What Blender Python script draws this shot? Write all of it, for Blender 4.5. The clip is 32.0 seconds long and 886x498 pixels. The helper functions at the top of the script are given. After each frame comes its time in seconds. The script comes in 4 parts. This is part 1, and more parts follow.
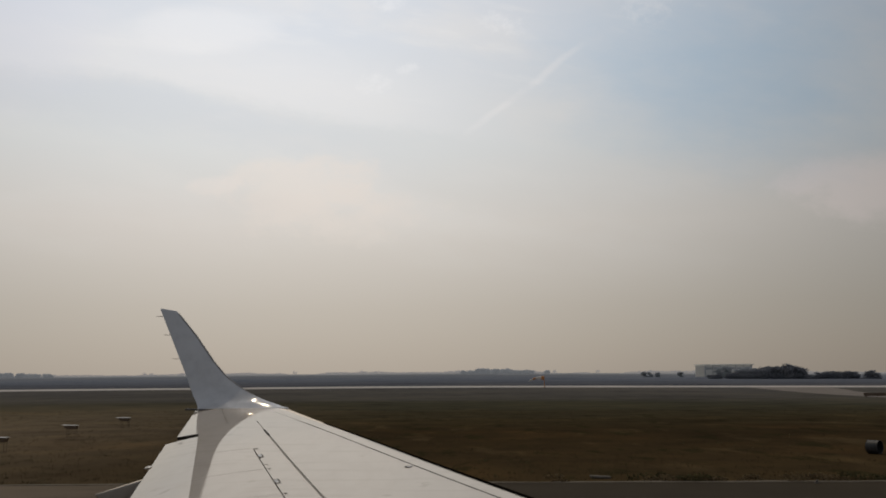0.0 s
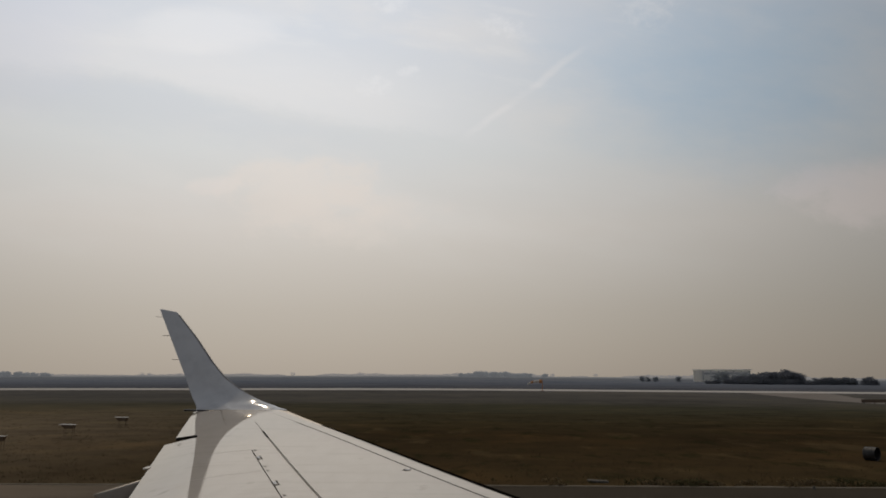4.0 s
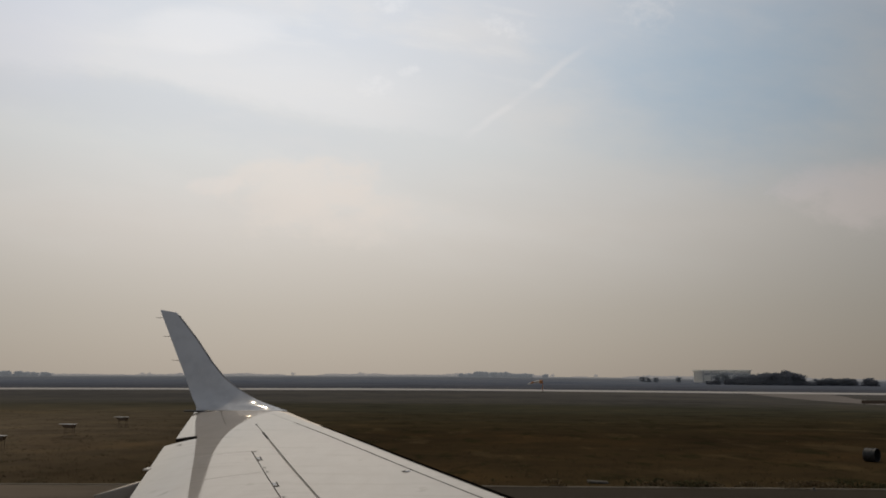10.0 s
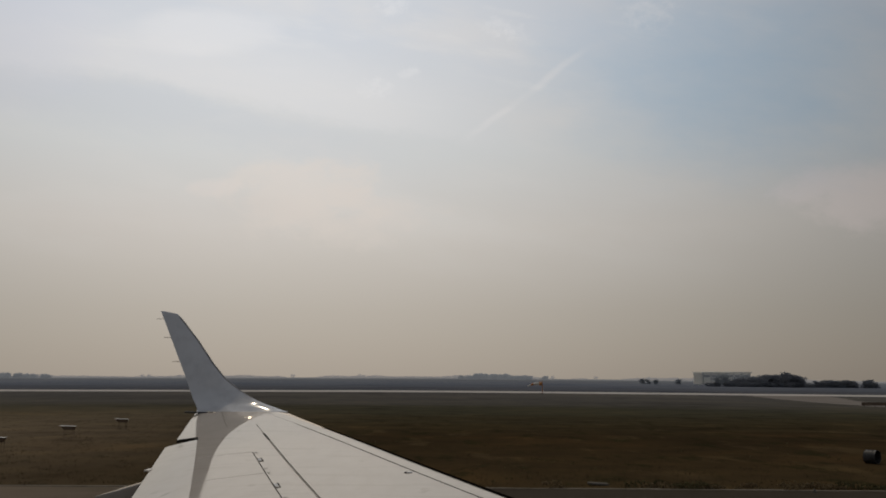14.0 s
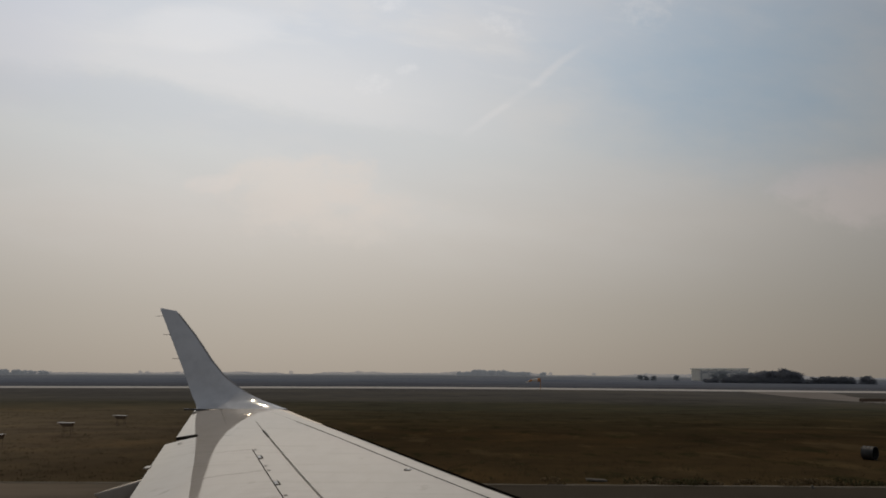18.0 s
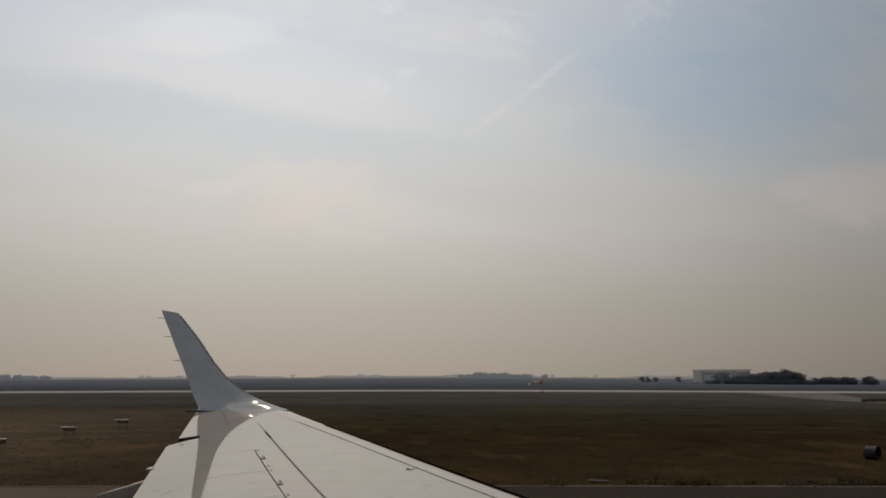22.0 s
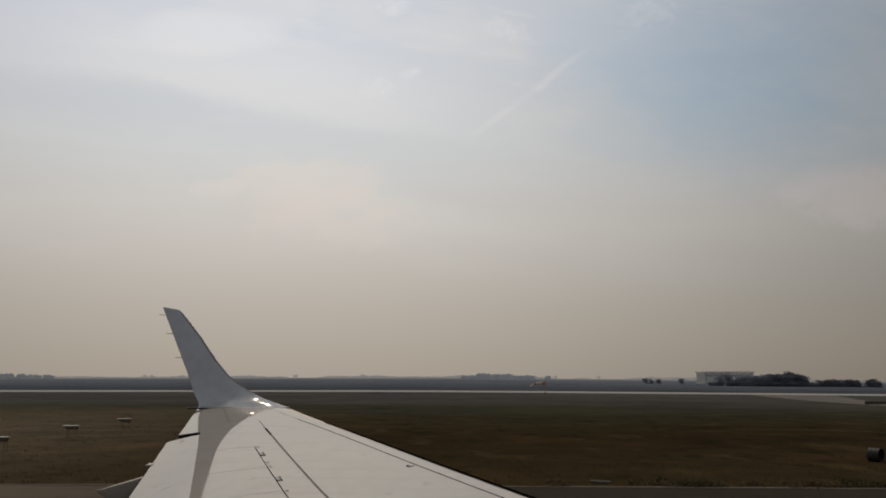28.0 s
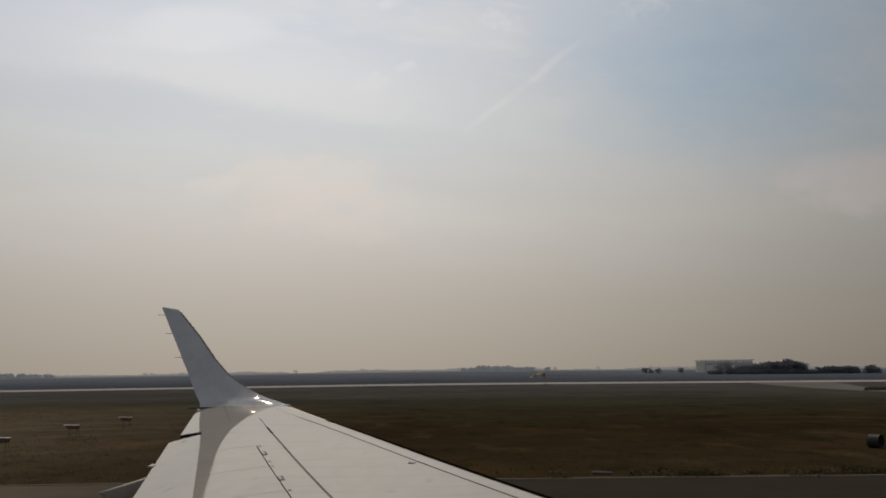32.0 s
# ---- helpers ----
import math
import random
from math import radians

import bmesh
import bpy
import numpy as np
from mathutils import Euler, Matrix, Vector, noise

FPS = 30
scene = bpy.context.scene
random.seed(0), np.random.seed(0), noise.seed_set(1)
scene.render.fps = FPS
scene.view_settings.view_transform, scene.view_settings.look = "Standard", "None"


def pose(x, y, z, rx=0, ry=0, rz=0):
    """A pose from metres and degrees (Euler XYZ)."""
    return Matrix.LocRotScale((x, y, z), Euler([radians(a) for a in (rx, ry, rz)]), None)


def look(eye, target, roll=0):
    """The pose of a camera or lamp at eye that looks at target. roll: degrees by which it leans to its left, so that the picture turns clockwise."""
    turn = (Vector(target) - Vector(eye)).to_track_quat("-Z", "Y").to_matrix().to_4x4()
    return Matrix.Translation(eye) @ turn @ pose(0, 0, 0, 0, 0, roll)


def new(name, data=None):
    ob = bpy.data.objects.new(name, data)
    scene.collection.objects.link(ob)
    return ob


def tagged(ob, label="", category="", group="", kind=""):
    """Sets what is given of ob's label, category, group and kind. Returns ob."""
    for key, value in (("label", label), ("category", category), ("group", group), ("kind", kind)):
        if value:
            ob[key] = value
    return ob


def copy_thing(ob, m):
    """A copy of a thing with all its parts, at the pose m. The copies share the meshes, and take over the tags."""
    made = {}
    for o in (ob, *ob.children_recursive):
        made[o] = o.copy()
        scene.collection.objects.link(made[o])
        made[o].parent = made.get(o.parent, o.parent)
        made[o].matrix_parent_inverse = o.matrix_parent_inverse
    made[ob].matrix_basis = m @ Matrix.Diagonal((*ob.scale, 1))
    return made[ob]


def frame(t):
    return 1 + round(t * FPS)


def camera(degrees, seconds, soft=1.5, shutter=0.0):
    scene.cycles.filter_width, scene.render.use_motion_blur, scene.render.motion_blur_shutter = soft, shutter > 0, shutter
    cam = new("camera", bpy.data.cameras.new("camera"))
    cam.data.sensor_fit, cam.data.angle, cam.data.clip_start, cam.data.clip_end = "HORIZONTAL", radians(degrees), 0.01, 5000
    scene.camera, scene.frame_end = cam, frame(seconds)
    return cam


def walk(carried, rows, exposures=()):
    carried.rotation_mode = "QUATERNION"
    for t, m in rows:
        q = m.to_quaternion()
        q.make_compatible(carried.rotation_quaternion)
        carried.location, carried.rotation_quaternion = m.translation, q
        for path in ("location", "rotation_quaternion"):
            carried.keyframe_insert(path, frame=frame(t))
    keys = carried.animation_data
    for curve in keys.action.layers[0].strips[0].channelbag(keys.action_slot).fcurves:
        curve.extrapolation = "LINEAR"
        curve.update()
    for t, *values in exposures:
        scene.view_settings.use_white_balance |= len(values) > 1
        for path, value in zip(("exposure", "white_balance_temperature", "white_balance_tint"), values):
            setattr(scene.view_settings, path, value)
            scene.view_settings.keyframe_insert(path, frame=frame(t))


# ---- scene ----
# ---------------- camera: held at a cabin window beside the wing ----------------
cam = camera(52.0, 32.0, soft=1.8)
PATH = [  # seconds, x, y, z, yaw, pitch, roll
    (0, 0.021, 0.025, 3.591, 0.034, 7.732, -0.550),
    (0.5, 0.028, 0.005, 3.588, 0.015, 7.856, -0.596),
    (1, 0.020, 0.020, 3.591, 0.016, 7.873, -0.523),
    (1.5, 0.010, 0.020, 3.581, -0.041, 7.980, -0.398),
    (2, 0.014, 0.028, 3.569, 0.027, 7.895, -0.300),
    (2.5, 0.012, 0.003, 3.590, -0.035, 7.753, -0.109),
    (3, 0.007, -0.005, 3.603, -0.052, 7.777, -0.026),
    (3.5, 0.011, -0.003, 3.600, -0.030, 7.897, -0.028),
    (5.5, 0.005, 0.022, 3.601, -0.003, 7.835, 0.053),
    (6, 0.005, 0.016, 3.599, -0.006, 7.947, 0.061),
    (6.5, 0.009, 0.007, 3.598, -0.007, 7.915, 0.068),
    (7, 0.006, 0.006, 3.596, -0.022, 7.987, 0.096),
    (7.5, 0.003, 0.009, 3.607, -0.019, 7.853, 0.073),
    (8, 0.012, -0.013, 3.624, -0.018, 7.735, 0.085),
    (8.5, 0.013, 0.005, 3.626, 0.016, 7.733, 0.062),
    (9, 0.003, 0.003, 3.631, -0.039, 7.846, 0.025),
    (9.5, 0.000, -0.015, 3.623, -0.084, 7.873, 0.056),
    (10, 0.015, -0.012, 3.615, 0.011, 7.895, 0.097),
    (10.5, 0.018, -0.002, 3.601, 0.051, 7.870, 0.061),
    (11, 0.004, 0.004, 3.582, 0.004, 8.029, -0.052),
    (11.5, 0.002, 0.006, 3.582, -0.004, 8.033, -0.032),
    (12, 0.004, 0.003, 3.584, 0.008, 7.915, -0.019),
    (12.5, 0.009, -0.008, 3.593, 0.023, 7.883, -0.028),
    (13, -0.005, -0.005, 3.601, -0.029, 7.844, -0.023),
    (13.5, 0.006, -0.003, 3.604, 0.065, 7.868, 0.025),
    (14, -0.003, -0.000, 3.605, -0.005, 8.016, 0.101),
    (14.5, -0.009, -0.000, 3.606, -0.062, 7.923, 0.005),
    (16.5, 0.001, 0.010, 3.623, -0.015, 7.732, 0.036),
    (17, 0.024, 0.018, 3.630, 0.094, 7.790, 0.044),
    (17.5, 0.007, -0.019, 3.618, 0.043, 7.828, 0.080),
    (18, -0.017, 0.001, 3.614, -0.123, 7.789, 0.072),
    (18.5, -0.009, -0.019, 3.617, -0.021, 7.714, 0.060),
    (19, 0.004, -0.005, 3.617, -0.007, 7.883, -0.044),
    (19.5, -0.007, -0.010, 3.609, -0.033, 7.737, -0.051),
    (20, 0.014, 0.037, 3.611, 0.104, 7.803, -0.018),
    (20.5, -0.013, -0.016, 3.597, -0.073, 7.763, -0.080),
    (21, -0.021, -0.005, 3.588, -0.107, 7.982, -0.199),
    (21.5, -0.017, -0.003, 3.587, -0.131, 7.968, -0.175),
    (22, -0.018, 0.004, 3.580, -0.065, 7.966, -0.262),
    (22.5, -0.005, 0.016, 3.580, 0.071, 7.867, -0.187),
    (23, -0.012, 0.010, 3.578, -0.030, 7.984, -0.193),
    (23.5, -0.007, 0.036, 3.582, 0.066, 7.854, -0.086),
    (24, -0.025, -0.003, 3.567, -0.090, 8.035, -0.189),
    (24.5, -0.004, 0.016, 3.555, 0.053, 7.981, -0.132),
    (25, -0.014, 0.021, 3.543, 0.025, 7.940, -0.096),
    (25.5, -0.014, 0.026, 3.546, -0.029, 8.042, -0.066),
    (27.5, -0.019, 0.010, 3.542, -0.028, 7.944, -0.040),
    (28, 0.005, 0.028, 3.544, 0.148, 8.019, -0.010),
    (28.5, -0.008, 0.023, 3.537, 0.053, 8.014, -0.058),
    (29, 0.006, 0.045, 3.538, 0.186, 7.980, 0.013),
    (29.5, -0.011, 0.027, 3.549, 0.052, 7.872, -0.155),
    (30, -0.002, 0.034, 3.561, 0.103, 7.697, -0.190),
    (30.5, -0.008, 0.011, 3.552, -0.000, 7.809, -0.387),
    (31, 0.018, 0.048, 3.560, 0.221, 7.451, -0.416),
    (31.5, 0.002, 0.014, 3.558, 0.116, 7.601, -0.838),
    (32, -0.000, 0.024, 3.578, 0.016, 7.578, -0.960),
]

walk(cam, [(t, pose(x, y, z, 90 + pitch, 0, yaw) @ pose(0, 0, 0, 0, 0, roll))
           for t, x, y, z, yaw, pitch, roll in PATH],
     exposures=[(0.0, 0.10), (2.0, 0.09), (3.0, 0.0), (6.0, 0.07), (8.0, 0.03), (9.3, 0.08), (10.0, 0.07), (12.0, -0.05), (18.0, -0.07), (32.0, -0.07)])

# ---------------- light: high sun dimmed by smoke, out beyond the wing tip ----------------
SUN_AZ, SUN_EL = -12.7, 55.0        # degrees from straight out, degrees up
to_sun = Vector((math.sin(radians(SUN_AZ)) * math.cos(radians(SUN_EL)),
                 math.cos(radians(SUN_AZ)) * math.cos(radians(SUN_EL)), math.sin(radians(SUN_EL))))
sun_data = bpy.data.lights.new("sun", "SUN")
sun_data.energy, sun_data.angle, sun_data.color = 0.68, radians(0.9), (1.0, 0.84, 0.63)
sun = new("sun", sun_data)
sun.matrix_world = look(to_sun * 100, (0, 0, 0))

world = bpy.data.worlds.new("hazy_sky")
scene.world = world
world.use_nodes = True
wt = world.node_tree
wt.nodes.clear()


class Nodes:
    """Short ways to write node arithmetic in one tree."""

    def __init__(self, tree):
        self.tree = tree

    def plug(self, socket, value):
        if isinstance(value, bpy.types.NodeSocket):
            self.tree.links.new(value, socket)
        elif value is not None:
            socket.default_value = value

    def math(self, op, a, b=None, c=None, clamp=False):
        n = self.tree.nodes.new("ShaderNodeMath")
        n.operation, n.use_clamp = op, clamp
        for i, v in enumerate((a, b, c)):
            self.plug(n.inputs[i], v)
        return n.outputs[0]

    def step(self, v, lo, hi):
        n = self.tree.nodes.new("ShaderNodeMapRange")
        n.interpolation_type = "SMOOTHSTEP"
        self.plug(n.inputs[0], v)
        n.inputs[1].default_value, n.inputs[2].default_value = lo, hi
        return n.outputs[0]

    def noise(self, vec, scale, detail=3.0, rough=0.5):
        n = self.tree.nodes.new("ShaderNodeTexNoise")
        self.plug(n.inputs["Vector"], vec)
        n.inputs["Scale"].default_value, n.inputs["Detail"].default_value = scale, detail
        n.inputs["Roughness"].default_value = rough
        return n.outputs[0]

    def mix(self, f, a, b, blend="MIX"):
        n = self.tree.nodes.new("ShaderNodeMix")
        n.data_type, n.blend_type = "RGBA", blend
        self.plug(n.inputs[0], f)
        for i, v in ((6, a), (7, b)):
            self.plug(n.inputs[i], (*v, 1) if isinstance(v, tuple) else v)
        return n.outputs[2]

    def ramp(self, v, stops):
        n = self.tree.nodes.new("ShaderNodeValToRGB")
        self.plug(n.inputs[0], v)
        el = n.color_ramp.elements
        while len(el) < len(stops):
            el.new(0.5)
        for e, (p, c) in zip(el, stops):
            e.position, e.color = p, (*c, 1)
        return n.outputs[0]

    def scaled(self, vec, sx, sy, sz):
        n = self.tree.nodes.new("ShaderNodeMapping")
        self.plug(n.inputs[0], vec)
        n.inputs["Scale"].default_value = (sx, sy, sz)
        return n.outputs[0]

    def split(self, vec):
        n = self.tree.nodes.new("ShaderNodeSeparateXYZ")
        self.plug(n.inputs[0], vec)
        return n.outputs

    def join(self, x, y, z):
        n = self.tree.nodes.new("ShaderNodeCombineXYZ")
        for i, v in enumerate((x, y, z)):
            self.plug(n.inputs[i], v)
        return n.outputs[0]


def make_sky():
    w = Nodes(wt)
    way = wt.nodes.new("ShaderNodeTexCoord").outputs["Generated"]
    dx, dy, dz = w.split(way)
    # gnomonic coordinates straight out from the aircraft
    ahead = w.math("MAXIMUM", dy, 0.05)
    u, v = w.math("DIVIDE", dx, ahead), w.math("DIVIDE", dz, ahead)
    out_front = w.step(dy, 0.1, 0.5)
    # smoky horizon below, milky blue above
    base = w.ramp(w.math("MAXIMUM", dz, 0.0), [
        (0.0, (0.492, 0.436, 0.381)), (0.07, (0.556, 0.497, 0.440)), (0.16, (0.670, 0.617, 0.564)),
        (0.24, (0.650, 0.648, 0.634)), (0.36, (0.600, 0.620, 0.656)), (0.6, (0.53, 0.54, 0.56)), (1.0, (0.47, 0.47, 0.48))])
    def towards(az, el, power):
        dot = wt.nodes.new("ShaderNodeVectorMath")
        dot.operation = "DOT_PRODUCT"
        w.plug(dot.inputs[0], way)
        az, el = radians(az), radians(el)
        dot.inputs[1].default_value = (math.sin(az) * math.cos(el), math.cos(az) * math.cos(el), math.sin(el))
        return w.math("POWER", w.math("MAXIMUM", dot.outputs["Value"], 0.0), power)

    light = w.math("MULTIPLY_ADD", towards(-10, 20, 4.6), 0.72, 0.215)
    light = w.math("MULTIPLY_ADD", towards(-18, 50, 8.0), 0.55, light)
    light = w.math("MULTIPLY_ADD", w.step(w.math("MULTIPLY", dy, -1.0), -0.2, 0.7), 0.20, light)
    colour = w.mix(1.0, base, w.join(light, light, light), "MULTIPLY")
    def lit(c):
        return w.mix(1.0, c, w.join(light, light, light), "MULTIPLY")

    # bluer air opposite the sun
    colour = w.mix(w.math("MULTIPLY", w.step(w.math("MULTIPLY", dy, -1.0), -0.1, 0.7), 0.6), colour, lit((0.48, 0.545, 0.66)))
    fluff = w.math("SUBTRACT", w.noise(w.join(u, w.math("MULTIPLY", v, 1.3), 7.0), 75.0, 5.0, 0.65), 0.42)
    # veils of high cloud, drawn out on a slight slope
    ca, sa = math.cos(-0.17), math.sin(-0.17)
    ra = w.math("ADD", w.math("MULTIPLY", u, ca), w.math("MULTIPLY", v, sa))
    rb = w.math("SUBTRACT", w.math("MULTIPLY", v, ca), w.math("MULTIPLY", u, sa))
    plane = w.join(ra, w.math("MULTIPLY", rb, 2.8), 0.3)
    warp = w.math("SUBTRACT", w.noise(plane, 5.0, 5.0, 0.6), 0.5)
    veil = w.math("MULTIPLY", w.step(w.noise(plane, 3.4, 6.0, 0.58), 0.44, 0.70), w.step(dz, 0.06, 0.22))
    wisps = w.math("MULTIPLY", w.step(w.noise(w.join(ra, w.math("MULTIPLY", rb, 4.5), 1.7), 8.0, 7.0, 0.62), 0.5, 0.78), w.step(dz, 0.20, 0.36))
    colour = w.mix(w.math("MULTIPLY", veil, 0.50), colour, lit((0.715, 0.68, 0.645)))
    colour = w.mix(w.math("MULTIPLY", wisps, 0.38), colour, lit((0.76, 0.74, 0.715)))
    # a long bright streak with a blue-grey gap under it
    off = w.math("ADD", w.math("SUBTRACT", rb, 0.266), w.math("ADD", w.math("MULTIPLY", warp, 0.05), w.math("MULTIPLY", fluff, 0.012)))
    streak = w.math("MULTIPLY", w.step(off, -0.008, 0.012), w.math("SUBTRACT", 1.0, w.step(off, 0.025, 0.11)))
    streak = w.math("MULTIPLY", w.math("MULTIPLY", streak, out_front), w.math("SUBTRACT", 1.0, w.step(u, -0.12, 0.16)))
    colour = w.mix(w.math("MULTIPLY", streak, 0.55), colour, lit((0.735, 0.715, 0.705)))
    gap = w.math("MULTIPLY", w.step(off, -0.075, -0.035), w.math("SUBTRACT", 1.0, w.step(off, -0.02, 0.006)))
    gap = w.math("MULTIPLY", w.math("MULTIPLY", gap, out_front), w.math("SUBTRACT", 1.0, w.step(u, -0.2, 0.05)))
    colour = w.mix(w.math("MULTIPLY", gap, 0.24), colour, lit((0.535, 0.555, 0.60)))

    curl = w.math("SUBTRACT", w.noise(w.join(u, w.math("MULTIPLY", v, 1.6), 4.0), 16.0, 5.0, 0.6), 0.5)


    def bank(cu, cv, ru, rv, amount, shade, ragged=1.6, under=0.0, hard=0.1, curled=0.0, fluffed=0.0):
        a = w.math("DIVIDE", w.math("SUBTRACT", u, cu), ru)
        b = w.math("DIVIDE", w.math("SUBTRACT", v, cv), rv)
        if under:                                    # longer fade below than above
            b = w.math("ADD", w.math("MAXIMUM", b, 0.0), w.math("MULTIPLY", w.math("MINIMUM", b, 0.0), rv / under))
        r = w.math("ADD", w.math("MULTIPLY", a, a), w.math("MULTIPLY", b, b))
        r = w.math("ADD", r, w.math("MULTIPLY", warp, ragged))
        if curled:
            r = w.math("ADD", r, w.math("MULTIPLY", curl, curled))
        if fluffed:
            r = w.math("ADD", r, w.math("MULTIPLY", fluff, fluffed))
        m = w.math("MULTIPLY", w.math("SUBTRACT", 1.0, w.step(r, hard, 1.1)), out_front)
        return w.mix(w.math("MULTIPLY", m, amount), colour, lit(shade))

    colour = bank(-0.155, 0.212, 0.11, 0.034, 0.55, (0.76, 0.675, 0.605), 2.6, 0.06, 0.0, 3.2, 0.5)
    colour = bank(-0.095, 0.185, 0.10, 0.030, 0.45, (0.745, 0.665, 0.60), 2.6, 0.05, 0.0, 3.2, 0.5)
    colour = bank(-0.255, 0.212, 0.034, 0.011, 0.45, (0.76, 0.68, 0.625), 1.2, 0.014, 0.0, 2.4, 0.6)
    colour = bank(-0.32, 0.165, 0.20, 0.05, 0.25, (0.64, 0.58, 0.535))
    colour = bank(0.50, 0.213, 0.15, 0.030, 0.80, (0.80, 0.705, 0.66), 1.6, 0.06, 0.0, 2.6, 0.5)
    colour = bank(-0.27, 0.395, 0.10, 0.035, 0.5, (0.75, 0.735, 0.73))
    colour = bank(0.36, 0.35, 0.28, 0.14, 0.78, (0.390, 0.52, 0.645), 0.8, 0.16, -0.5, 0.6)
    for cu, cv, r in ((0.060, 0.400, 0.011), (0.082, 0.392, 0.010), (-0.038, 0.344, 0.008), (-0.077, 0.325, 0.012), (0.235, 0.418, 0.020), (-0.06, 0.425, 0.012)):
        colour = bank(cu, cv, r * 2.2, r * 1.4, 0.30, (0.82, 0.80, 0.79), 0.0, 0.0, -0.3, 0.0, 3.2)
    colour = bank(-0.50, 0.40, 0.13, 0.12, 0.5, (0.60, 0.61, 0.68), 0.8, 0.0, -0.4)
    # old contrail
    ang = math.atan2(0.095, 0.128)
    mu, mv = 0.094, 0.319
    pu, pv = w.math("SUBTRACT", u, mu), w.math("SUBTRACT", v, mv)
    along = w.math("ADD", w.math("MULTIPLY", pu, math.cos(ang)), w.math("MULTIPLY", pv, math.sin(ang)))
    across = w.math("SUBTRACT", w.math("MULTIPLY", pv, math.cos(ang)), w.math("MULTIPLY", pu, math.sin(ang)))
    across = w.math("ADD", across, w.math("MULTIPLY", w.math("SUBTRACT", w.noise(plane, 9.0, 3.0), 0.5), 0.012))
    trail = w.math("SUBTRACT", 1.0, w.step(w.math("ABSOLUTE", across), 0.0005, 0.0065))
    trail = w.math("MULTIPLY", trail, w.math("SUBTRACT", 1.0, w.step(w.math("ABSOLUTE", along), 0.06, 0.10)))
    trail = w.math("MULTIPLY", w.math("MULTIPLY", trail, out_front), w.step(w.noise(plane, 14.0, 3.0), 0.25, 0.6))
    colour = w.mix(w.math("MULTIPLY", trail, 0.32), colour, lit((0.80, 0.765, 0.745)))
    # clear air behind the smoke
    sky = wt.nodes.new("ShaderNodeTexSky")
    sky.sky_type, sky.sun_disc = "NISHITA", False
    sky.sun_elevation, sky.sun_rotation = radians(SUN_EL), radians(SUN_AZ)
    sky.dust_density, sky.air_density = 0.3, 1.5
    clear = w.mix(1.0, sky.outputs[0], (0.1, 0.1, 0.1), "MULTIPLY")
    colour = w.mix(0.05, colour, clear)
    bg = wt.nodes.new("ShaderNodeBackground")
    w.plug(bg.inputs[0], colour)
    bg.inputs[1].default_value = 1.0
    out = wt.nodes.new("ShaderNodeOutputWorld")
    wt.links.new(bg.outputs[0], out.inputs[0])


make_sky()


# ---------------- materials ----------------
def material(name, colours, rough=0.6, metal=0.0, scale=2.0, fine=40.0, bump=0.0, stretch=(1, 1, 1),
             spec=0.5, coat=0.0, random_tint=0.0, through_light=0.0, island=False, spread=0.16):
    """Surface with two scales of variation between the given colours."""
    m = bpy.data.materials.new(name)
    m.use_nodes = True
    n = Nodes(m.node_tree)
    b = m.node_tree.nodes["Principled BSDF"]
    place = n.scaled(m.node_tree.nodes.new("ShaderNodeTexCoord").outputs["Object"], *stretch)
    big, small = n.noise(place, scale, 4.0, 0.55), n.noise(place, fine, 4.0, 0.6)
    f = n.math("MULTIPLY_ADD", small, 0.5, n.math("MULTIPLY", big, 0.5))
    stops = [(0.36 + 0.28 * i / max(1, len(colours) - 1), c) for i, c in enumerate(colours)]
    col = n.ramp(f, stops)
    if random_tint:
        if island:
            rnd = m.node_tree.nodes.new("ShaderNodeNewGeometry").outputs["Random Per Island"]
        else:
            rnd = m.node_tree.nodes.new("ShaderNodeObjectInfo").outputs["Random"]
        k = n.math("MULTIPLY_ADD", rnd, 2 * random_tint, 1 - random_tint)
        col = n.mix(1.0, col, n.join(k, k, k), "MULTIPLY")
    n.plug(b.inputs["Base Color"], col)
    n.plug(b.inputs["Roughness"], n.math("MULTIPLY_ADD", small, spread, rough - spread / 2, clamp=True))
    b.inputs["Metallic"].default_value = metal
    b.inputs["Specular IOR Level"].default_value = spec
    b.inputs["Coat Weight"].default_value = coat
    b.inputs["Coat Roughness"].default_value = 0.05
    if bump:
        bn = m.node_tree.nodes.new("ShaderNodeBump")
        bn.inputs["Strength"].default_value = bump
        bn.inputs["Distance"].default_value = 0.02
        n.plug(bn.inputs["Height"], f)
        n.plug(b.inputs["Normal"], bn.outputs[0])
    if through_light:
        tr = m.node_tree.nodes.new("ShaderNodeBsdfTranslucent")
        n.plug(tr.inputs[0], col)
        mx = m.node_tree.nodes.new("ShaderNodeMixShader")
        mx.inputs[0].default_value = through_light
        m.node_tree.links.new(b.outputs[0], mx.inputs[1])
        m.node_tree.links.new(tr.outputs[0], mx.inputs[2])
        m.node_tree.links.new(mx.outputs[0], m.node_tree.nodes["Material Output"].inputs[0])
    return m


WHITE = material("pale_grey_aircraft_paint", [(0.452, 0.405, 0.352), (0.482, 0.434, 0.379), (0.507, 0.455, 0.398)],
                 rough=0.5, scale=0.7, fine=5.0, stretch=(1, 0.35, 1), spec=0.0, spread=0.03)


